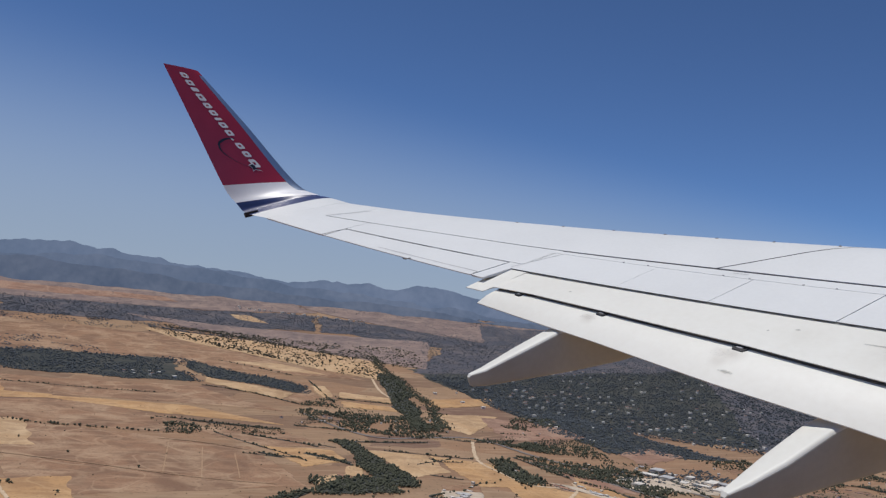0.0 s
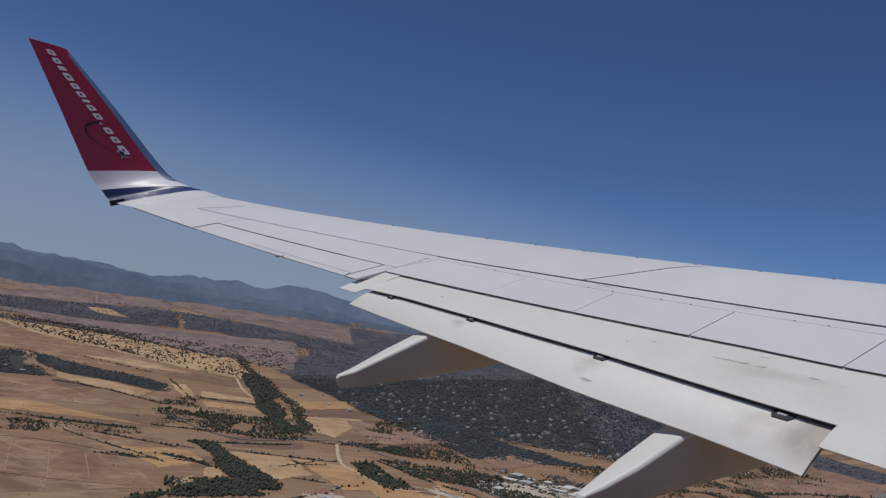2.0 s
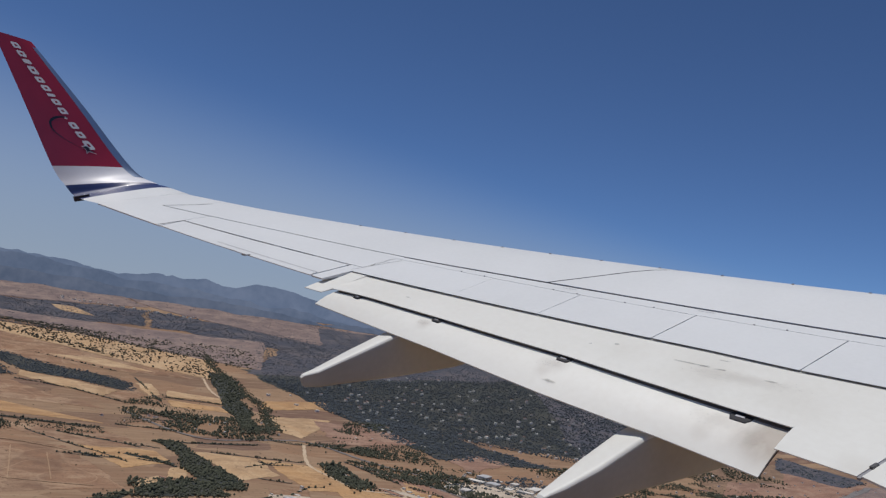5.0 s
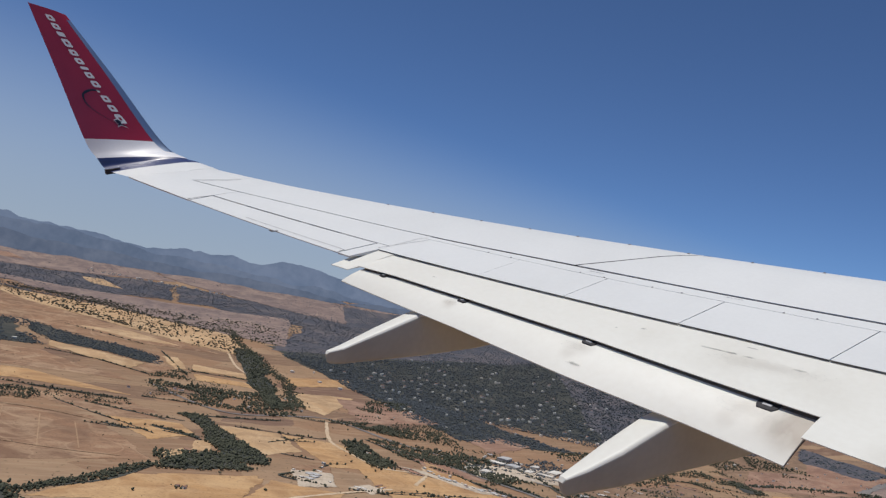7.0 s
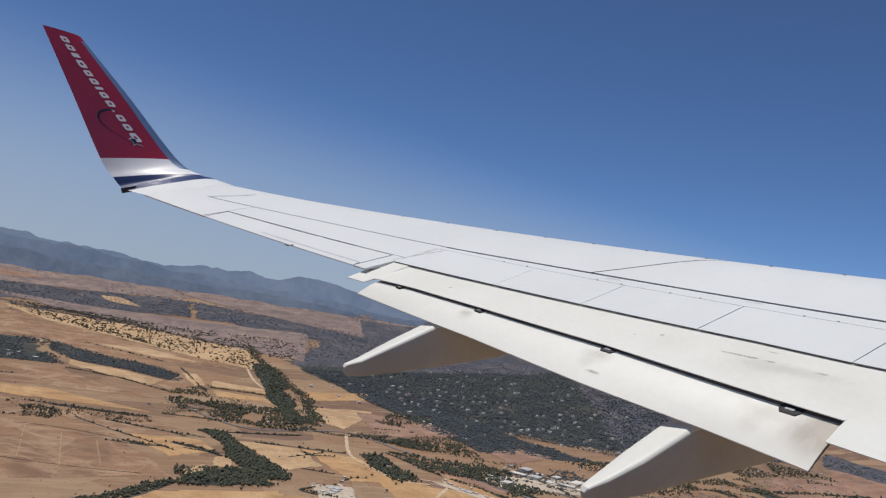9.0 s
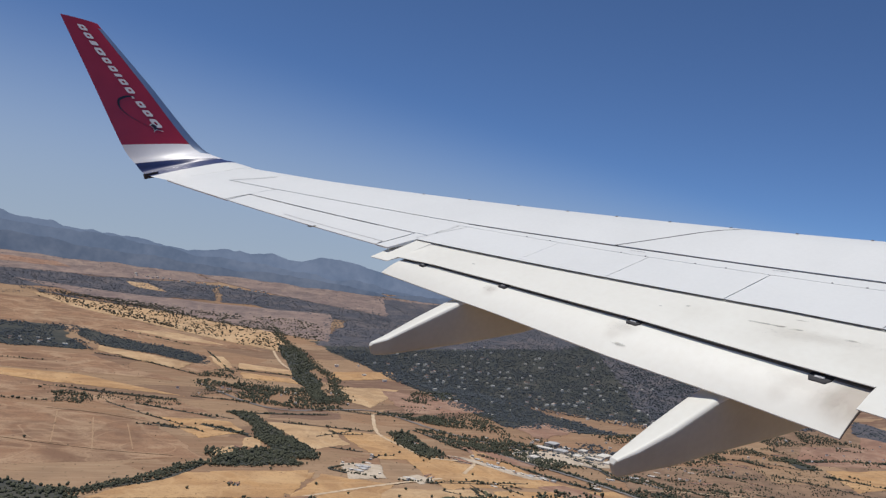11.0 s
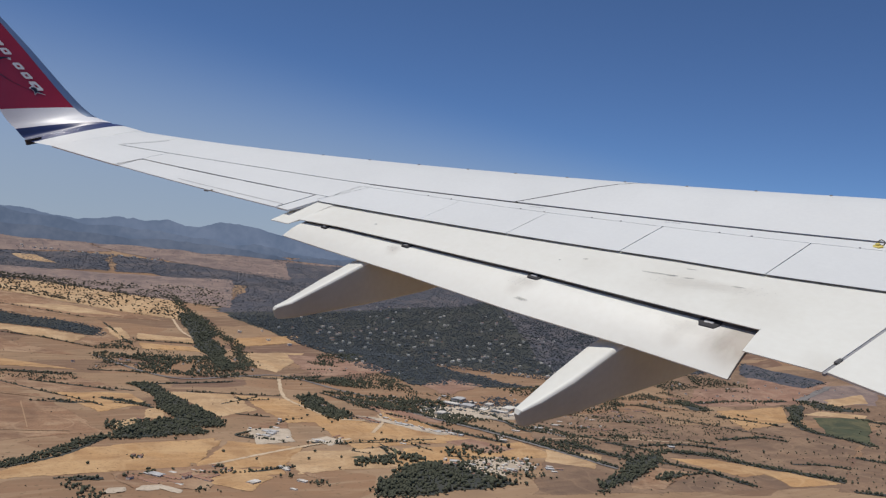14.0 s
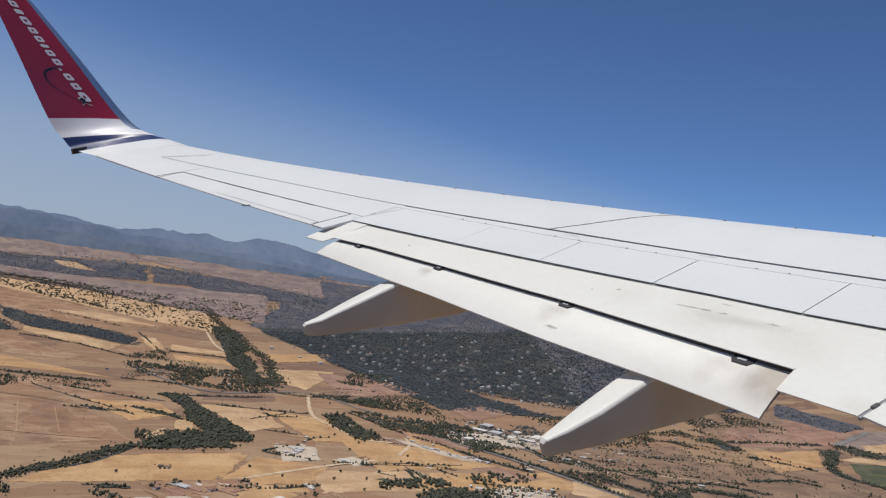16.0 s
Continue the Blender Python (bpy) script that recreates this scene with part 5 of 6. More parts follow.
copse += grove(((-1845, 2155), (-1855, 2220), (-1705, 2190), (-1685, 2100)), 6.7, 7.8, 0.05)
copse += grove(((-1700, 2540), (-1690, 2620), (-1505, 2330), (-1550, 2340)), 6.7, 7.8, 0.1)
copse += grove(((-1705, 2645), (-1670, 2690), (-1520, 2760), (-1610, 2570)), 6.7, 7.8, 0.1)
suburb += grove(((-2190, 2940), (-1860, 3015), (-1840, 2865), (-2045, 2790)), 8.3, 11.3, 0.1)
copse += grove(((-1990, 2610), (-1940, 2660), (-1880, 2590), (-1920, 2500)), 8.7, 7.0, 0.4)
copse += grove(((-1630, 1465), (-1680, 2230), (-1490, 2225), (-1330, 1175)), 25.7, 5.0, 0.35)
copse += grove(((-1510, 1905), (-1300, 2320), (-1045, 1805), (-1270, 1640)), 32.4, 5.0, 0.3)
copse += grove(((-1425, 1565), (-1355, 1760), (-1210, 1770), (-1290, 1500)), 18.9, 5.0, 0.35)
copse += grove(((-1930, 2365), (-1730, 2620), (-1690, 2515), (-1795, 2150)), 20.3, 5.6, 0.5)
copse += grove(((-1255, 1435), (-1105, 1550), (-1025, 1500), (-1085, 1175)), 27.0, 5.0, 0.3)
copse += grove(((-1300, 820), (-1360, 925), (-1170, 1015), (-1170, 695)), 5.8, 8.8, 0)
copse += grove(((-1245, 740), (-1345, 860), (-1155, 755), (-1170, 685)), 5.8, 8.8, 0)
copse += grove(((-1375, 935), (-1330, 1150), (-1195, 1085), (-1285, 925)), 8.7, 7.0, 0.4)
copse += grove(((-1610, 1310), (-1595, 1565), (-1395, 1355), (-1505, 1255)), 21.6, 5.0, 0.3)
copse += grove(((-1505, 1245), (-1395, 1355), (-1335, 1290), (-1455, 1250)), 7.8, 7.0, 0.25)
copse += grove(((-1925, 1880), (-1965, 2260), (-1825, 2230), (-1745, 1750)), 6.5, 5.8, 0.35)
copse += grove(((-2135, 2285), (-2115, 2650), (-1955, 2625), (-1980, 2250)), 7.3, 6.5, 0.3)
copse += grove(((-1630, 1350), (-1555, 1410), (-1395, 1415), (-1460, 1325)), 6.5, 6.5, 0.3)
copse += grove(((-1465, 1480), (-1465, 1550), (-1325, 1445), (-1330, 1365)), 6.5, 5.8, 0.3)
copse += grove(((-1670, 1505), (-1765, 2015), (-1470, 2040), (-1330, 1320)), 13.0, 4.4, 0.35)
copse += grove(((-2815, 610), (-2750, 870), (-2380, 760), (-2400, 525)), 10.5, 4.9, 0.35)
copse += grove(((-2445, 145), (-2310, 510), (-2225, 480), (-2280, 140)), 9.7, 4.9, 0.4)
copse += grove(((-2345, 1120), (-2335, 1455), (-2195, 1390), (-2195, 1070)), 7.3, 4.9, 0.3)
copse += grove(((-2060, 1290), (-2005, 1405), (-1865, 1345), (-1915, 1235)), 7.3, 5.8, 0.3)
hedges += hedge(((-3045, 315), (-2940, 485), (-2800, 605)), 8.0, 5.6, 6.2)
hedges += hedge(((-2425, 140), (-2385, 280), (-2315, 465)), 7.2, 5.6, 6.2)
hedges += hedge(((-2225, 350), (-2130, 460), (-2085, 550)), 6.4, 5.6, 6.2)
hedges += hedge(((-2000, 345), (-1955, 425)), 7.2, 5.6, 6.2)
hedges += hedge(((-2010, 455), (-1915, 540)), 20.8, 5.6, 6.2)
hedges += hedge(((-2515, 550), (-2515, 665), (-2360, 690)), 7.2, 5.6, 6.2)
hedges += hedge(((-2930, 760), (-2850, 955)), 8.0, 5.6, 6.2)
hedges += hedge(((-1445, 140), (-1520, 280), (-1660, 395)), 11.2, 5.6, 6.2)
hedges += hedge(((-2185, 575), (-2175, 640), (-2220, 840)), 11.2, 5.6, 6.2)
hedges += hedge(((-2015, 890), (-2040, 775), (-2065, 670)), 6.4, 5.6, 6.2)
hedges += hedge(((-2065, 1045), (-1925, 1090), (-1835, 1110)), 9.6, 5.6, 6.2)
hedges += hedge(((-1790, 1065), (-1695, 1100), (-1555, 1135), (-1460, 1185)), 12.8, 5.6, 6.2)
hedges += hedge(((-1895, 1350), (-1715, 1345), (-1555, 1320), (-1460, 1445), (-1325, 1510)), 11.2, 5.6, 6.2)
hedges += hedge(((-1660, 695), (-1620, 630), (-1550, 705)), 7.2, 5.6, 6.2)
hedges += hedge(((-1540, 755), (-1515, 820)), 6.4, 5.6, 6.2)
hedges += hedge(((-1525, 805), (-1505, 960), (-1475, 995)), 4.8, 5.6, 6.2)
hedges += hedge(((-1505, 890), (-1405, 885)), 5.6, 5.6, 6.2)
hedges += hedge(((-1385, 650), (-1360, 535), (-1380, 455)), 8.0, 5.6, 6.2)
hedges += hedge(((-2940, -305), (-2870, 165)), 4.8, 5.6, 6.2)
hedges += hedge(((-2330, 880), (-2255, 990), (-2295, 1150)), 8.0, 5.6, 6.2)
hedges += hedge(((-1380, 275), (-1375, 325)), 16.0, 5.6, 6.2)
hedges += hedge(((-2400, 1145), (-2385, 1275)), 6.4, 5.6, 6.2)
hedges += hedge(((-1990, 760), (-1960, 785), (-1965, 840)), 7, 5.2, 5.6)
hedges += hedge(((-1585, 655), (-1570, 685), (-1555, 715)), 5, 5.2, 5.6)
hedges += hedge(((-1670, 720), (-1745, 790), (-1750, 830)), 5, 5.2, 5.6)
hedges += hedge(((-1465, 805), (-1435, 830)), 5, 5.2, 5.6)
hedges += hedge(((-1485, 880), (-1400, 860)), 6, 5.2, 5.6)
hedges += hedge(((-1520, 920), (-1515, 1035)), 5, 5.2, 5.6)
hedges += hedge(((-1485, 955), (-1430, 970)), 6, 5.2, 5.6)
hedges += hedge(((-1755, 1085), (-1725, 1110)), 6, 5.2, 5.6)
hedges += hedge(((-2055, 1020), (-1810, 1060)), 7, 5.2, 5.6)
hedges += hedge(((-1385, 970), (-1355, 1050), (-1285, 1090)), 6, 5.2, 5.6)
hedges += hedge(((-1390, 255), (-1390, 310)), 4, 5.2, 5.6)
hedges += hedge(((-2010, 355), (-1965, 380), (-1955, 435)), 6, 5.2, 5.6)
hedges += hedge(((-2235, 340), (-2150, 440), (-2085, 505)), 8, 5.2, 5.6)
hedges += hedge(((-2390, 225), (-2350, 330), (-2310, 440)), 7, 5.2, 5.6)
hedges += hedge(((-2395, 505), (-2350, 650)), 9, 5.2, 5.6)
hedges += hedge(((-1955, 470), (-1920, 525), (-1885, 540)), 9, 5.2, 5.6)
hedges += hedge(((-1325, 1555), (-1270, 1640), (-1185, 1660), (-1125, 1705), (-1020, 1760)), 38.0, 6.2, 7.4)
hedges += hedge(((-1250, 1445), (-1170, 1490), (-1055, 1495)), 22.0, 6.2, 7.4)
hedges += hedge(((-1520, 2325), (-1420, 2255), (-1325, 2280), (-1250, 2275)), 32.0, 6.2, 7.4)
hedges += hedge(((-1460, 1300), (-1425, 1345), (-1340, 1365), (-1300, 1390)), 28.0, 6.2, 7.4)
hedges += hedge(((-1785, 1955), (-1710, 1985)), 12.0, 6.2, 7.4)
hedges += hedge(((-1635, 2210), (-1585, 2230)), 9.0, 6.2, 7.4)
hedges += hedge(((-1735, 2595), (-1800, 2395), (-1815, 2235)), 24.0, 6.2, 7.4)
hedges += hedge(((-1330, 2010), (-1385, 1980), (-1390, 1810)), 16.0, 6.2, 7.4)
hedges += hedge(((-1635, 2100), (-1560, 2165), (-1490, 2225)), 16.0, 6.2, 7.4)
hedges += hedge(((-1380, 1510), (-1365, 1660), (-1285, 1745)), 14.0, 6.2, 7.4)
hedges += hedge(((-1625, 1620), (-1580, 1785)), 14.0, 6.2, 7.4)
hedges += hedge(((-1165, 1785), (-1135, 1865), (-1090, 1895)), 12.0, 6.2, 7.4)
hedges += hedge(((-1570, 1470), (-1505, 1600)), 8.0, 6.2, 7.4)
hedges += hedge(((-1400, 1705), (-1355, 1760)), 10.0, 6.2, 7.4)
hedges += hedge(((-1650, 1390), (-1520, 1410), (-1370, 1475)), 12.8, 5.6, 6.2)
hedges += hedge(((-1730, 1560), (-1650, 1680), (-1515, 1740)), 9.6, 5.6, 6.2)
hedges += hedge(((-1485, 1430), (-1465, 1590), (-1380, 1720)), 8.0, 5.6, 6.2)
hedges += hedge(((-1650, 1435), (-1535, 1475), (-1415, 1575)), 7.2, 5.6, 6.2)
hedges += hedge(((-1815, 1845), (-1765, 2040), (-1695, 2095)), 6.4, 5.6, 6.2)
hedges += hedge(((-1815, 700), (-1780, 765)), 5.6, 5.6, 6.2)
hedges += hedge(((-1535, 840), (-1530, 930)), 4.8, 5.6, 6.2)
hedges += hedge(((-1965, 380), (-1995, 310)), 4.8, 5.6, 6.2)
hedges += hedge(((-1920, 705), (-2000, 825)), 5.6, 5.6, 6.2)
hedges += hedge(((-1635, 1890), (-1470, 1995), (-1370, 2050)), 7.2, 5.6, 6.2)
hedges += hedge(((-3210, 720), (-2850, 735)), 6.4, 5.6, 6.2)
hedges += hedge(((-3495, 415), (-3290, 675)), 4.8, 5.6, 6.2)
hedges += hedge(((-1990, 1045), (-1840, 1140), (-1650, 1200), (-1410, 1262), (-1240, 1300)), 22.0, 6.2, 7.0)
hedges += hedge(((-1920, 444), (-2010, 400), (-2130, 330), (-2240, 270)), 6.0, 5.6, 5.6)
copse += grove(((-2080, 1640), (-2140, 1960), (-1850, 1850), (-1800, 1620)), 9.5, 8.0, 0.3)
copse += grove(((-1980, 1180), (-1900, 1330), (-1840, 1290), (-1860, 1160)), 7.0, 8.0, 0.3)
woods += grove(((-4780, 0), (-4700, 1500), (-4500, 1500), (-4500, 0)), 26.4, 8.1, 0.3)
woods += grove(((-4700, 1300), (-4150, 2275), (-3800, 2095), (-4450, 1300)), 22.0, 8.1, 0.3)
copse += grove(((-1500, 2700), (-1000, 3400), (-600, 2300), (-980, 1700)), 30.0, 6.5, 0.3)
hedges += hedge(((-1165, 2044), (-1050, 2120), (-900, 2180)), 22.0, 6.2, 7.0)
hedges += hedge(((-1489, 2600), (-1380, 2660), (-1240, 2760)), 18.0, 6.2, 7.0)
hedges += hedge(((-960, 1692), (-860, 1800), (-760, 1830)), 20.0, 6.2, 7.0)
homes = []
for k in range(216):
    x, y = (rng.gauss(-2850, 330), rng.gauss(1800, 330)) if k < 140 else (rng.gauss(-2000, 80), rng.gauss(2250, 420)) if k < 154 else (rng.gauss(-3200, 60), rng.gauss(150, 90)) if k < 164 else (rng.gauss(-2480, 80), rng.gauss(760, 130)) if k < 178 else (rng.gauss(-2650, 260), rng.gauss(1850, 300)) if k < 192 else (rng.gauss(-1910, 80), rng.gauss(1770, 110))
    homes.append((x, y, rng.uniform(0, 180), k))
near = {(int(x // 12) + i, int(y // 12) + j) for x, y, _, _ in homes for i in (0, 1) for j in (0, -1)}
suburb = [p for p in suburb if (int(p[0] // 12), int(p[1] // 12)) not in near]
stand("riverside_wood", river, LEAF, "dense dark green trees along a winding river", CROWNS[:4] + TALL[:2] + TUFTS)
stand("copse", copse, LEAF, "dark green copses between golden fields", CROWNS[:4] + TALL[:2] + TUFTS)
stand("open_oak_pasture", dehesa, OAK, "scattered round oaks on dry pasture", OAKS)
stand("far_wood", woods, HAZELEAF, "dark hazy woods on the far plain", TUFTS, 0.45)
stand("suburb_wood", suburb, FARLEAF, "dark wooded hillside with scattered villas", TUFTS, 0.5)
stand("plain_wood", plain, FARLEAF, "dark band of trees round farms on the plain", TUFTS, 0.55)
stand("hedgerow", hedges, LEAF, "dusty hedgerows and tree lines between fields", CROWNS[:4] + TUFTS)
stray = [(rng.uniform(-3000, -1330), rng.uniform(-600, 2800), rng.uniform(1.5, 4.0)) for _ in range(650)]
stand("stray_bushes", stray, OAK, "lone dark bushes dotted over dry fields")


# lone trees near the fields
def tree(seed):
    base = new("tree")
    v, f = rings([[(r * math.cos(a), r * math.sin(a), h) for a in np.linspace(0, 5.24, 6)] for h, r in ((-0.5, 0.4), (1.0, 0.3), (3.2, 0.2))])
    limbs = [rings([[(q * math.cos(b) + 0.12 * math.cos(a), q * math.sin(b) + 0.12 * math.sin(a), h) for a in np.linspace(0, 5.24, 5)] for h, q in ((2.0, 0.1), (3.6, 0.9))]) for b in (0.5, 2.6, 4.7)]
    part("trunk", *merged((v, f), *limbs), BARK, base)
    vs, fs = crown_mesh(seed, 7)
    part("crown", [(x * 6.5, y * 6.5, z * 6.5 + 0.8) for x, y, z in vs], fs, LEAF, base, smooth=False)
    return tagged(base, "lone dark green tree standing on dry stubble", "tree", "lone field trees")


models = [tree(70 + k) for k in range(4)]
lone = [(-1605, 505), (-1535, 745), (-1465, 810), (-1470, 855), (-1425, 695), (-1585, 940), (-1505, 995), (-1660, 1105), (-1735, 1175), (-1415, 1025), (-1775, 855), (-1920, 745), (-1455, 1305), (-1520, 1465),
        (-1500, 560), (-1440, 600), (-1470, 730), (-1420, 760), (-1380, 800), (-1540, 900), (-1450, 950), (-1410, 1110), (-1370, 560), (-1350, 720), (-1640, 830), (-1700, 880),
        (-1575, 1575), (-1665, 1895), (-1815, 80), (-2000, 440), (-1935, -55), (-1720, -215), (-1600, -55), (-2080, -160), (-1465, 320), (-1400, 440), (-2265, 745), (-2160, 1015), (-1575, 1840), (-1415, 1575)]
for k, (x, y) in enumerate(lone):
    m = pose(x, y, land(x, y) - 0.1, 0, 0, 47 * k)
    if k < 4:
        models[k].matrix_world = m
    else:
        copy_thing(models[k % 4], m)


# buildings
def box(x0, x1, y0, y1, z0, z1):
    return rings([[(x0, y0, z), (x1, y0, z), (x1, y1, z), (x0, y1, z)] for z in (z0, z1)])


def building(name, w, d, h, rise, wall_mat, roof_mat, label, category, group, openings=3):
    """Walls, a pitched roof with eaves, and windows on both long sides."""
    base = new(name)
    part("wall", *box(-w / 2, w / 2, -d / 2, d / 2, -2, h), wall_mat, base, smooth=False)
    e = 0.4
    prism = [[(-w / 2 - e, y, h), (w / 2 + e, y, h), (w / 2 + e, y, h + 0.15), (0, y, h + rise), (-w / 2 - e, y, h + 0.15)] for y in (-d / 2 - e, d / 2 + e)]
    part("roof", *rings(prism), roof_mat, base, smooth=False)
    for side in (-1, 1):
        for k in range(openings):
            y = (k + 0.5) / openings * d - d / 2
            q = 0.28 * d / openings
            x = side * w / 2
            part("window", *box(x - 0.05, x + 0.05, y - q, y + q, h * 0.35, h * 0.75), GLASS, base, smooth=False)
    return tagged(base, label, category, group)


villa = building("house", 8, 11, 7.5, 1.5, PLASTER, TILES, "pale villa with terracotta roof among trees", "house", "houses")
block = building("house", 8, 13, 8.5, 0.6, PLASTER, CREAM, "white flat-roofed house block", "house", "houses")
shed = building("warehouse", 14, 30, 3.8, 0.9, PLASTER, SHEET, "long warehouse with pale metal roof", "warehouse", "warehouses", 5)
hall = building("warehouse", 17, 25, 4.2, 1.0, SHEET, BLUESHEET, "works hall with blue-grey metal roof", "warehouse", "warehouses", 4)
barn = building("barn", 8, 26, 2.8, 1.2, PLASTER, TILES, "farm barn with faded red roof", "barn", "barns", 4)
plant = building("factory", 30, 62, 5.5, 1.0, PLASTER, CREAM, "large factory with a cream metal roof", "factory", "factories", 8)
TOWN, PLANTS = -58, [(-1800 + 40 * k + dx, 1375 + 25 * k + dy) for dx, dy in ((0, 0), (-46, 62)) for k in (-2, -1, 0, 1, 2)] + [(-1806, 1192), (-1768, 1214)]
placed = set()


def put(model, x, y, turn, size=1.0):
    k = size * rng.uniform(0.65, 1.1)
    m = pose(x, y, top(x, y), 0, 0, turn) @ Matrix.Diagonal((k, k * rng.uniform(0.8, 1.3), k, 1))
    if model.name in placed:
        copy_thing(model, m)
    else:
        placed.add(model.name)
        model.matrix_world = m


for x, y, t, b in ((-1779, 1245, 154, shed), 
                   (-1575, 1373, 154, hall), (-1556, 1392, 156, shed), (-1640, 1499, 156, shed), (-1888, 951, 110, barn),
                   (-1647, 1618, 164, shed), (-1611, 1682, 164, shed), (-1537, 1570, 164, barn), (-1980, 1369, 160, hall), 
                   (-1650, 1391, 20, block), (-1691, 1068, 20, block), (-1603, 1503, 20, block), (-1571, 1510, 20, block), (-1563, 1568, 20, block),
                   (-1605, 670, 20, block), (-1582, 722, 20, block), (-1542, 768, 20, block), (-1553, 824, 20, block), (-1677, 1476, 50, villa),
                   (-1695, 1567, 50, villa), (-1663, 1614, 50, villa), (-1652, 1702, 50, villa), (-1733, 942, 50, villa), (-1737, 989, 50, villa), (-1600, 1058, 50, villa),
                   (-1584, 1122, 50, villa), (-1690, 1679, 160, barn), (-1489, 1652, 160, barn), (-1737, 1663, 70, villa), (-1684, 1576, 70, villa), (-1672, 1742, 70, villa),
                   (-1613, 1723, 70, villa), (-1641, 1813, 70, villa), (-1840, 2096, 70, villa), (-1769, 2065, 70, villa), (-1929, 2322, 70, villa), (-1948, 2450, 70, villa),
                   (-1384, 397, -58, hall), (-1374, 406, -58, hall), (-1385, 435, -58, shed), (-1391, 472, -58, shed), (-1385, 483, -58, shed), (-1301, 402, -58, shed),
                   (-1316, 425, -58, shed), (-1373, 376, -58, barn), (-1350, 382, -58, barn), (-1347, 394, -58, barn), (-1342, 403, -58, barn), (-1335, 388, -58, barn),
                   (-1359, 418, -58, barn), (-1353, 425, -58, barn), (-1361, 361, 40, villa), (-1345, 442, 40, villa), (-1349, 450, 40, villa), (-1384, 359, 40, villa),
                   (-1497, 400, 40, villa), (-1488, 410, 40, villa), (-1405, 510, 40, villa), (-1386, 522, 40, villa), (-1371, 525, 40, villa), (-1785, 489, -58, barn),
                   (-1328, 421, -58, barn), (-1641, 701, -54, hall), (-1617, 702, -54, hall), (-1603, 686, -54, hall), (-1638, 714, -54, hall), (-1675, 735, -54, shed),
                   (-1552, 780, -54, shed), (-1538, 785, -54, shed), (-1560, 773, -54, shed), (-1582, 832, 32, barn), (-1564, 832, 32, barn), (-1381, 627, -58, shed),
                   (-1366, 625, -58, shed), (-1294, 623, -58, shed), (-1253, 589, -58, shed), (-1741, 773, -58, block), (-1706, 755, -58, block), (-1611, 670, -58, block),
                   (-1667, 676, -58, block), (-1899, 940, -58, block), (-1873, 940, -58, block), (-1753, 973, -58, barn), (-1723, 984, -58, barn), (-1703, 987, -58, barn),
                   (-1736, 1040, -58, hall), (-1675, 1037, -58, hall), (-1655, 1042, -58, hall), (-1578, 1081, -58, hall), (-1625, 1057, -58, shed), (-1601, 1063, -58, shed),
                   (-1566, 1092, -58, shed), (-1554, 1102, -58, shed), (-1493, 939, -58, shed), (-1986, 1210, -58, shed),
                   (-1960, 1062, -58, shed), (-1759, 1038, -58, block), (-1708, 1035, -58, block), (-1641, 1051, -58, block), (-1593, 1073, -58, block), (-1577, 1104, -58, block),
                   (-1508, 952, -58, block), (-1950, 1335, -58, block), (-1934, 1321, -58, block), 
                   (-1507, 1203, -61, shed), (-1715, 1324, -61, shed), (-2338, 1425, -61, block), (-2324, 1428, -61, block), (-1354, 1593, 150, hall), (-1256, 1131, 150, hall),
                   (-1327, 1733, 155, barn), (-1537, 1733, 155, barn), (-1253, 1152, 155, barn), (-1581, 1523, 155, barn), (-1536, 1539, 155, barn), (-1728, 1784, 150, barn),
                   (-1681, 1793, 150, barn), (-1663, 2677, 150, barn), (-1884, 2199, 150, barn), (-1715, 1870, 150, barn), (-1751, 1861, 150, barn), (-1343, 965, 150, hall),
                   (-1313, 985, 150, hall), (-1259, 1038, 150, hall), (-1336, 1026, 150, shed), (-1298, 951, 150, shed), (-1272, 1144, 150, shed), (-1238, 1127, 150, shed),
                   (-1355, 951, 30, block), (-1324, 1040, 30, block), (-1270, 1025, 30, block), (-1290, 1089, 30, block), (-1247, 1065, 30, block), (-1279, 966, 50, villa),
                   (-1291, 1006, 50, villa), (-1282, 1075, 50, villa), (-1246, 1012, 50, villa), (-1319, 932, 50, villa), (-1340, 1073, 50, villa), (-1853, 2470, 40, villa),
                   (-1815, 2482, 40, villa), (-1785, 2503, 40, villa), (-1792, 2580, 40, villa), (-1748, 2546, 40, villa), (-1814, 2322, 40, villa), (-1791, 2353, 40, villa),
                   (-1793, 2755, 40, villa), (-1766, 2747, 40, villa), (-1790, 2859, 40, villa), (-1831, 2891, 40, villa), (-1769, 2934, 40, villa), (-1721, 2906, 40, villa),
                   (-1918, 2736, 40, villa), (-1878, 2746, 40, villa), (-1898, 2670, 40, villa), (-1831, 2711, 40, villa), (-1717, 1784, 40, villa), (-1649, 1769, 40, villa),
                   (-1566, 1529, 40, villa), (-1377, 1537, 40, villa)):
    put(b, x, y, t, 0.95 if b not in (villa, block) else 0.85)
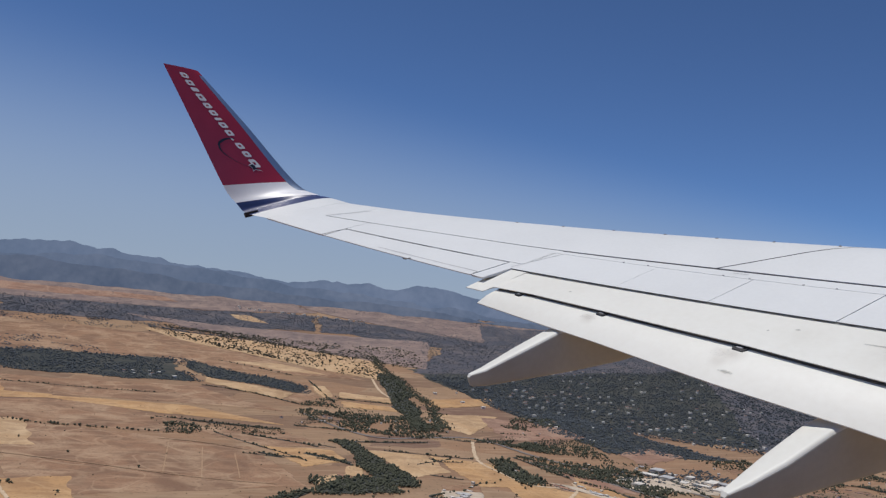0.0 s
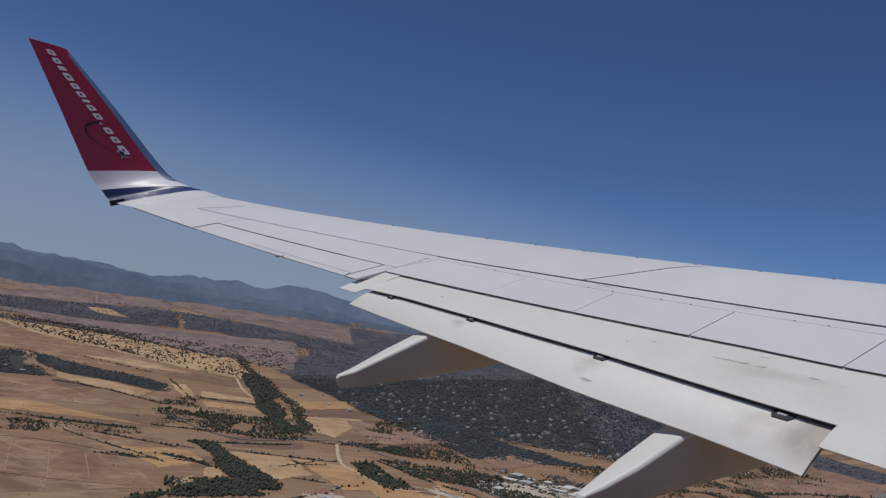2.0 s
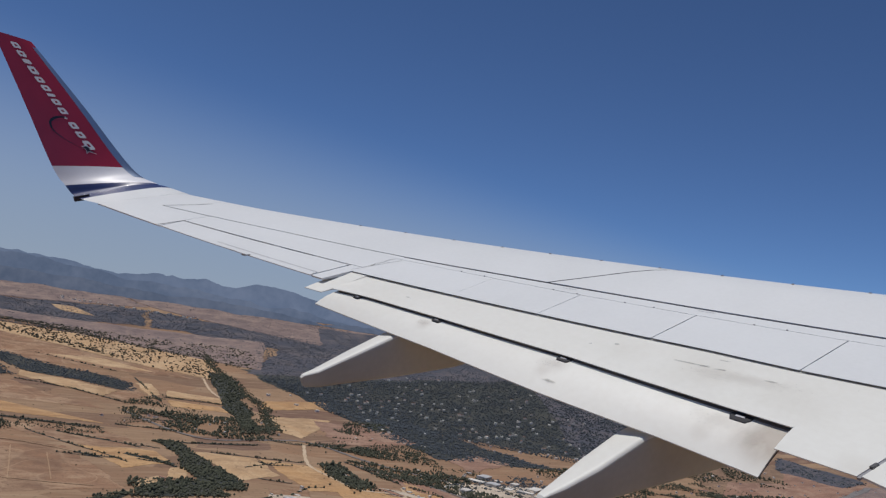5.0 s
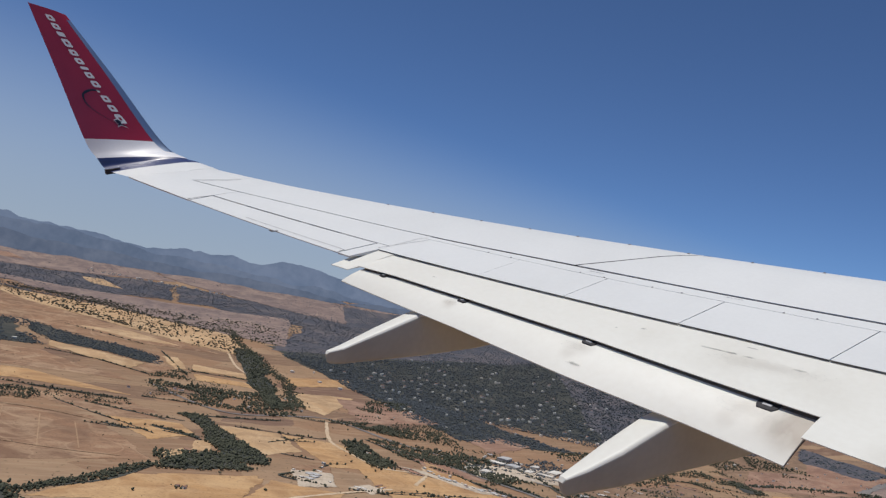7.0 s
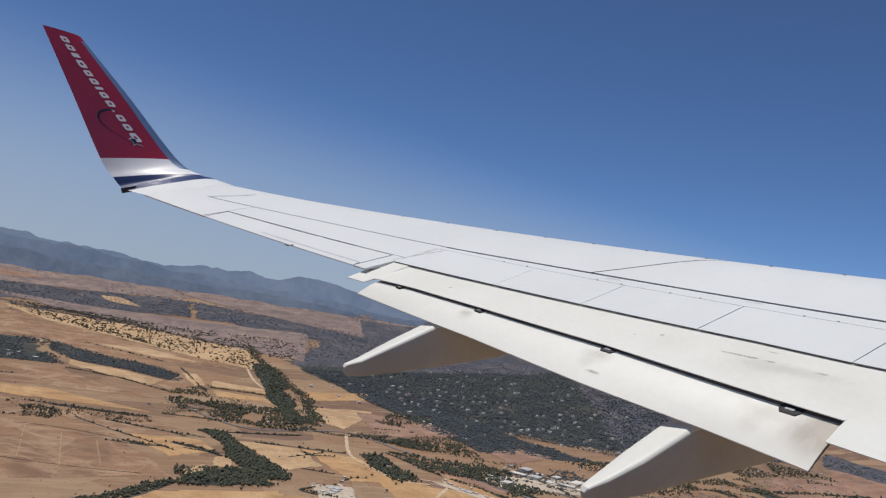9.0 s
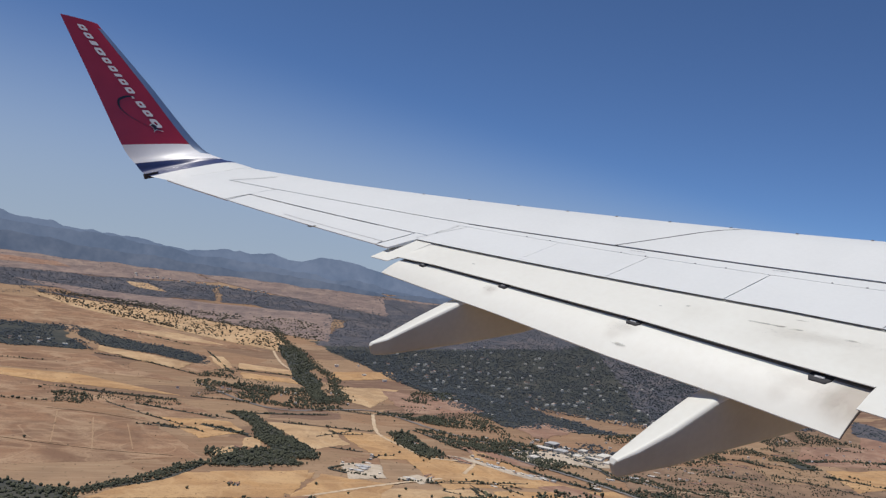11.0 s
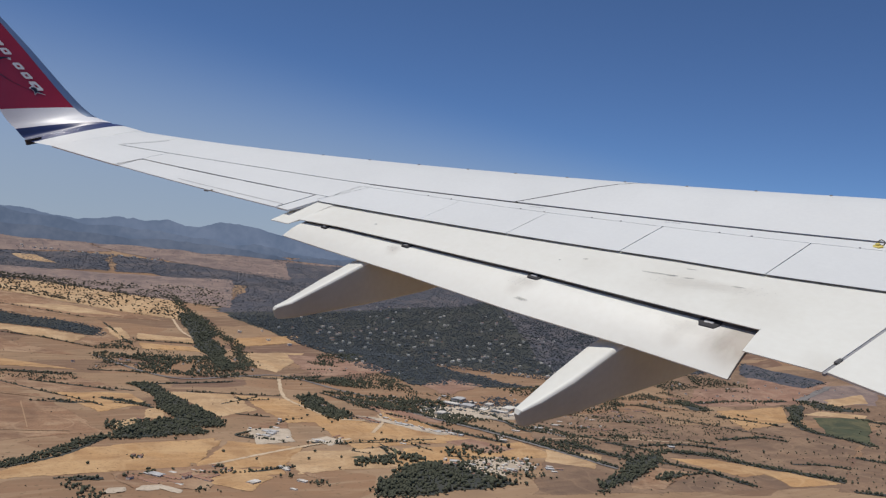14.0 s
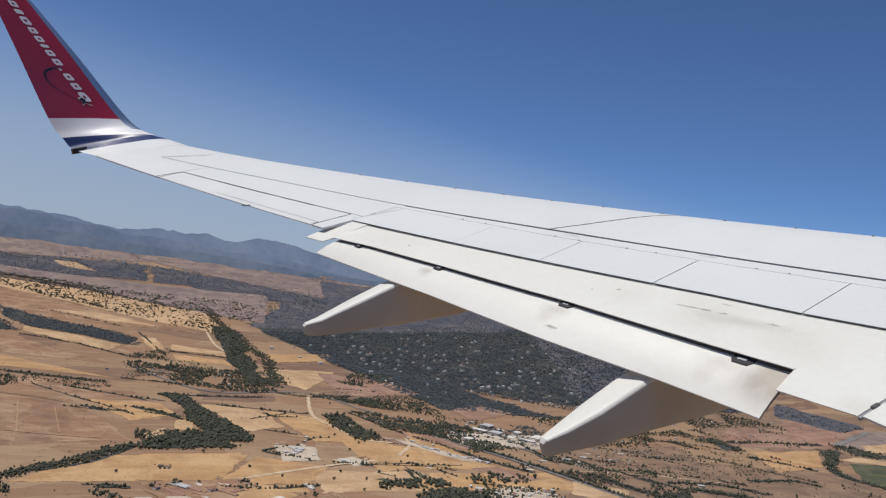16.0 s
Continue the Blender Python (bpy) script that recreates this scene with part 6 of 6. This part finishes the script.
def far_houses(name, spots, label):
    """Houses too far off to count, walls and pitched roofs in one mesh. spots: (x, y, turn, k)."""
    verts, faces, mats = [], [], []
    for x, y, t, k in spots:
        g = rng.uniform(0.5, 0.95)
        w, d, h, r = 5 * g, 7.5 * g, 6.5 * g, 1.3 * g
        m = pose(x, y, top(x, y), 0, 0, t)
        v, f = merged(box(-w, w, -d, d, -2, h), rings([[(-w - 0.5, q, h), (w + 0.5, q, h), (w + 0.5, q, h + 0.2), (0, q, h + r), (-w - 0.5, q, h + 0.2)] for q in (-d - 0.5, d + 0.5)]))
        base = len(verts)
        verts += [tuple(m @ Vector(p)) for p in v]
        faces += [tuple(i + base for i in q) for q in f]
        mats += [0] * 6 + [1 + (k % 3 == 0)] * (len(f) - 6)
    me = bpy.data.meshes.new(name)
    me.from_pydata(verts, [], faces)
    for m in (PLASTER, CREAM, TILES):
        me.materials.append(m)
    me.polygons.foreach_set("material_index", mats)
    return tagged(new(name, me), label, "houses", kind="stuff")


def is_far(x, y):
    return math.hypot(x, y) > 2900


for x, y, t, k in homes:
    if not is_far(x, y):
        put(block if k % 3 else villa, x, y, t, 0.85)
far_houses("hillside_villas", [h for h in homes if is_far(h[0], h[1])], "white villas scattered through the dark wooded hillside")
far_houses("far_village", [(-4560 + 5.6 * k + rng.uniform(-16, 16), 600 + 19 * k + rng.uniform(-24, 24), TOWN + rng.choice((0, 90)), k) for k in range(34)], "pale village strung along the far plain")
for k in range(44):                                     # white hamlet beside the dark wood
    u, v = rng.uniform(-1, 1), rng.uniform(-1, 1)
    put(block if k % 4 else villa, -1290 + 38 * u - 12 * v, 1035 + 95 * v, TOWN + rng.choice((0, 90)), 0.8)
for k in range(18):                                     # low white and blue-grey workshops along the lane
    f = k / 17
    put((block, shed, hall)[k % 3] if k % 4 else block, -1690 + 150 * f + rng.uniform(-9, 9), 1032 + 80 * f + rng.uniform(-9, 9), TOWN + rng.choice((0, 90)), 0.75)
for x, y, t in ((-1372, 452, 30), (-1360, 470, 30), (-1347, 488, 30), (-1380, 492, 120), (-1335, 468, 120)):
    put(barn, x, y, t, 1.1)
for x, y, t in ((-1600, 1450, -30), (-1480, 1190, -30), (-1300, 540, 28), (-1560, 1290, -35)):
    put(shed, x, y, t, 1.3)
for k, (x, y) in enumerate(PLANTS):                     # the large works by the railway
    model, size = ((plant, 1.1), (hall, 2.2), (plant, 0.8), (shed, 2.0))[k % 4]
    put(model, x + rng.uniform(-7, 7), y + rng.uniform(-7, 7), TOWN + (90 if k % 3 else 0), size)
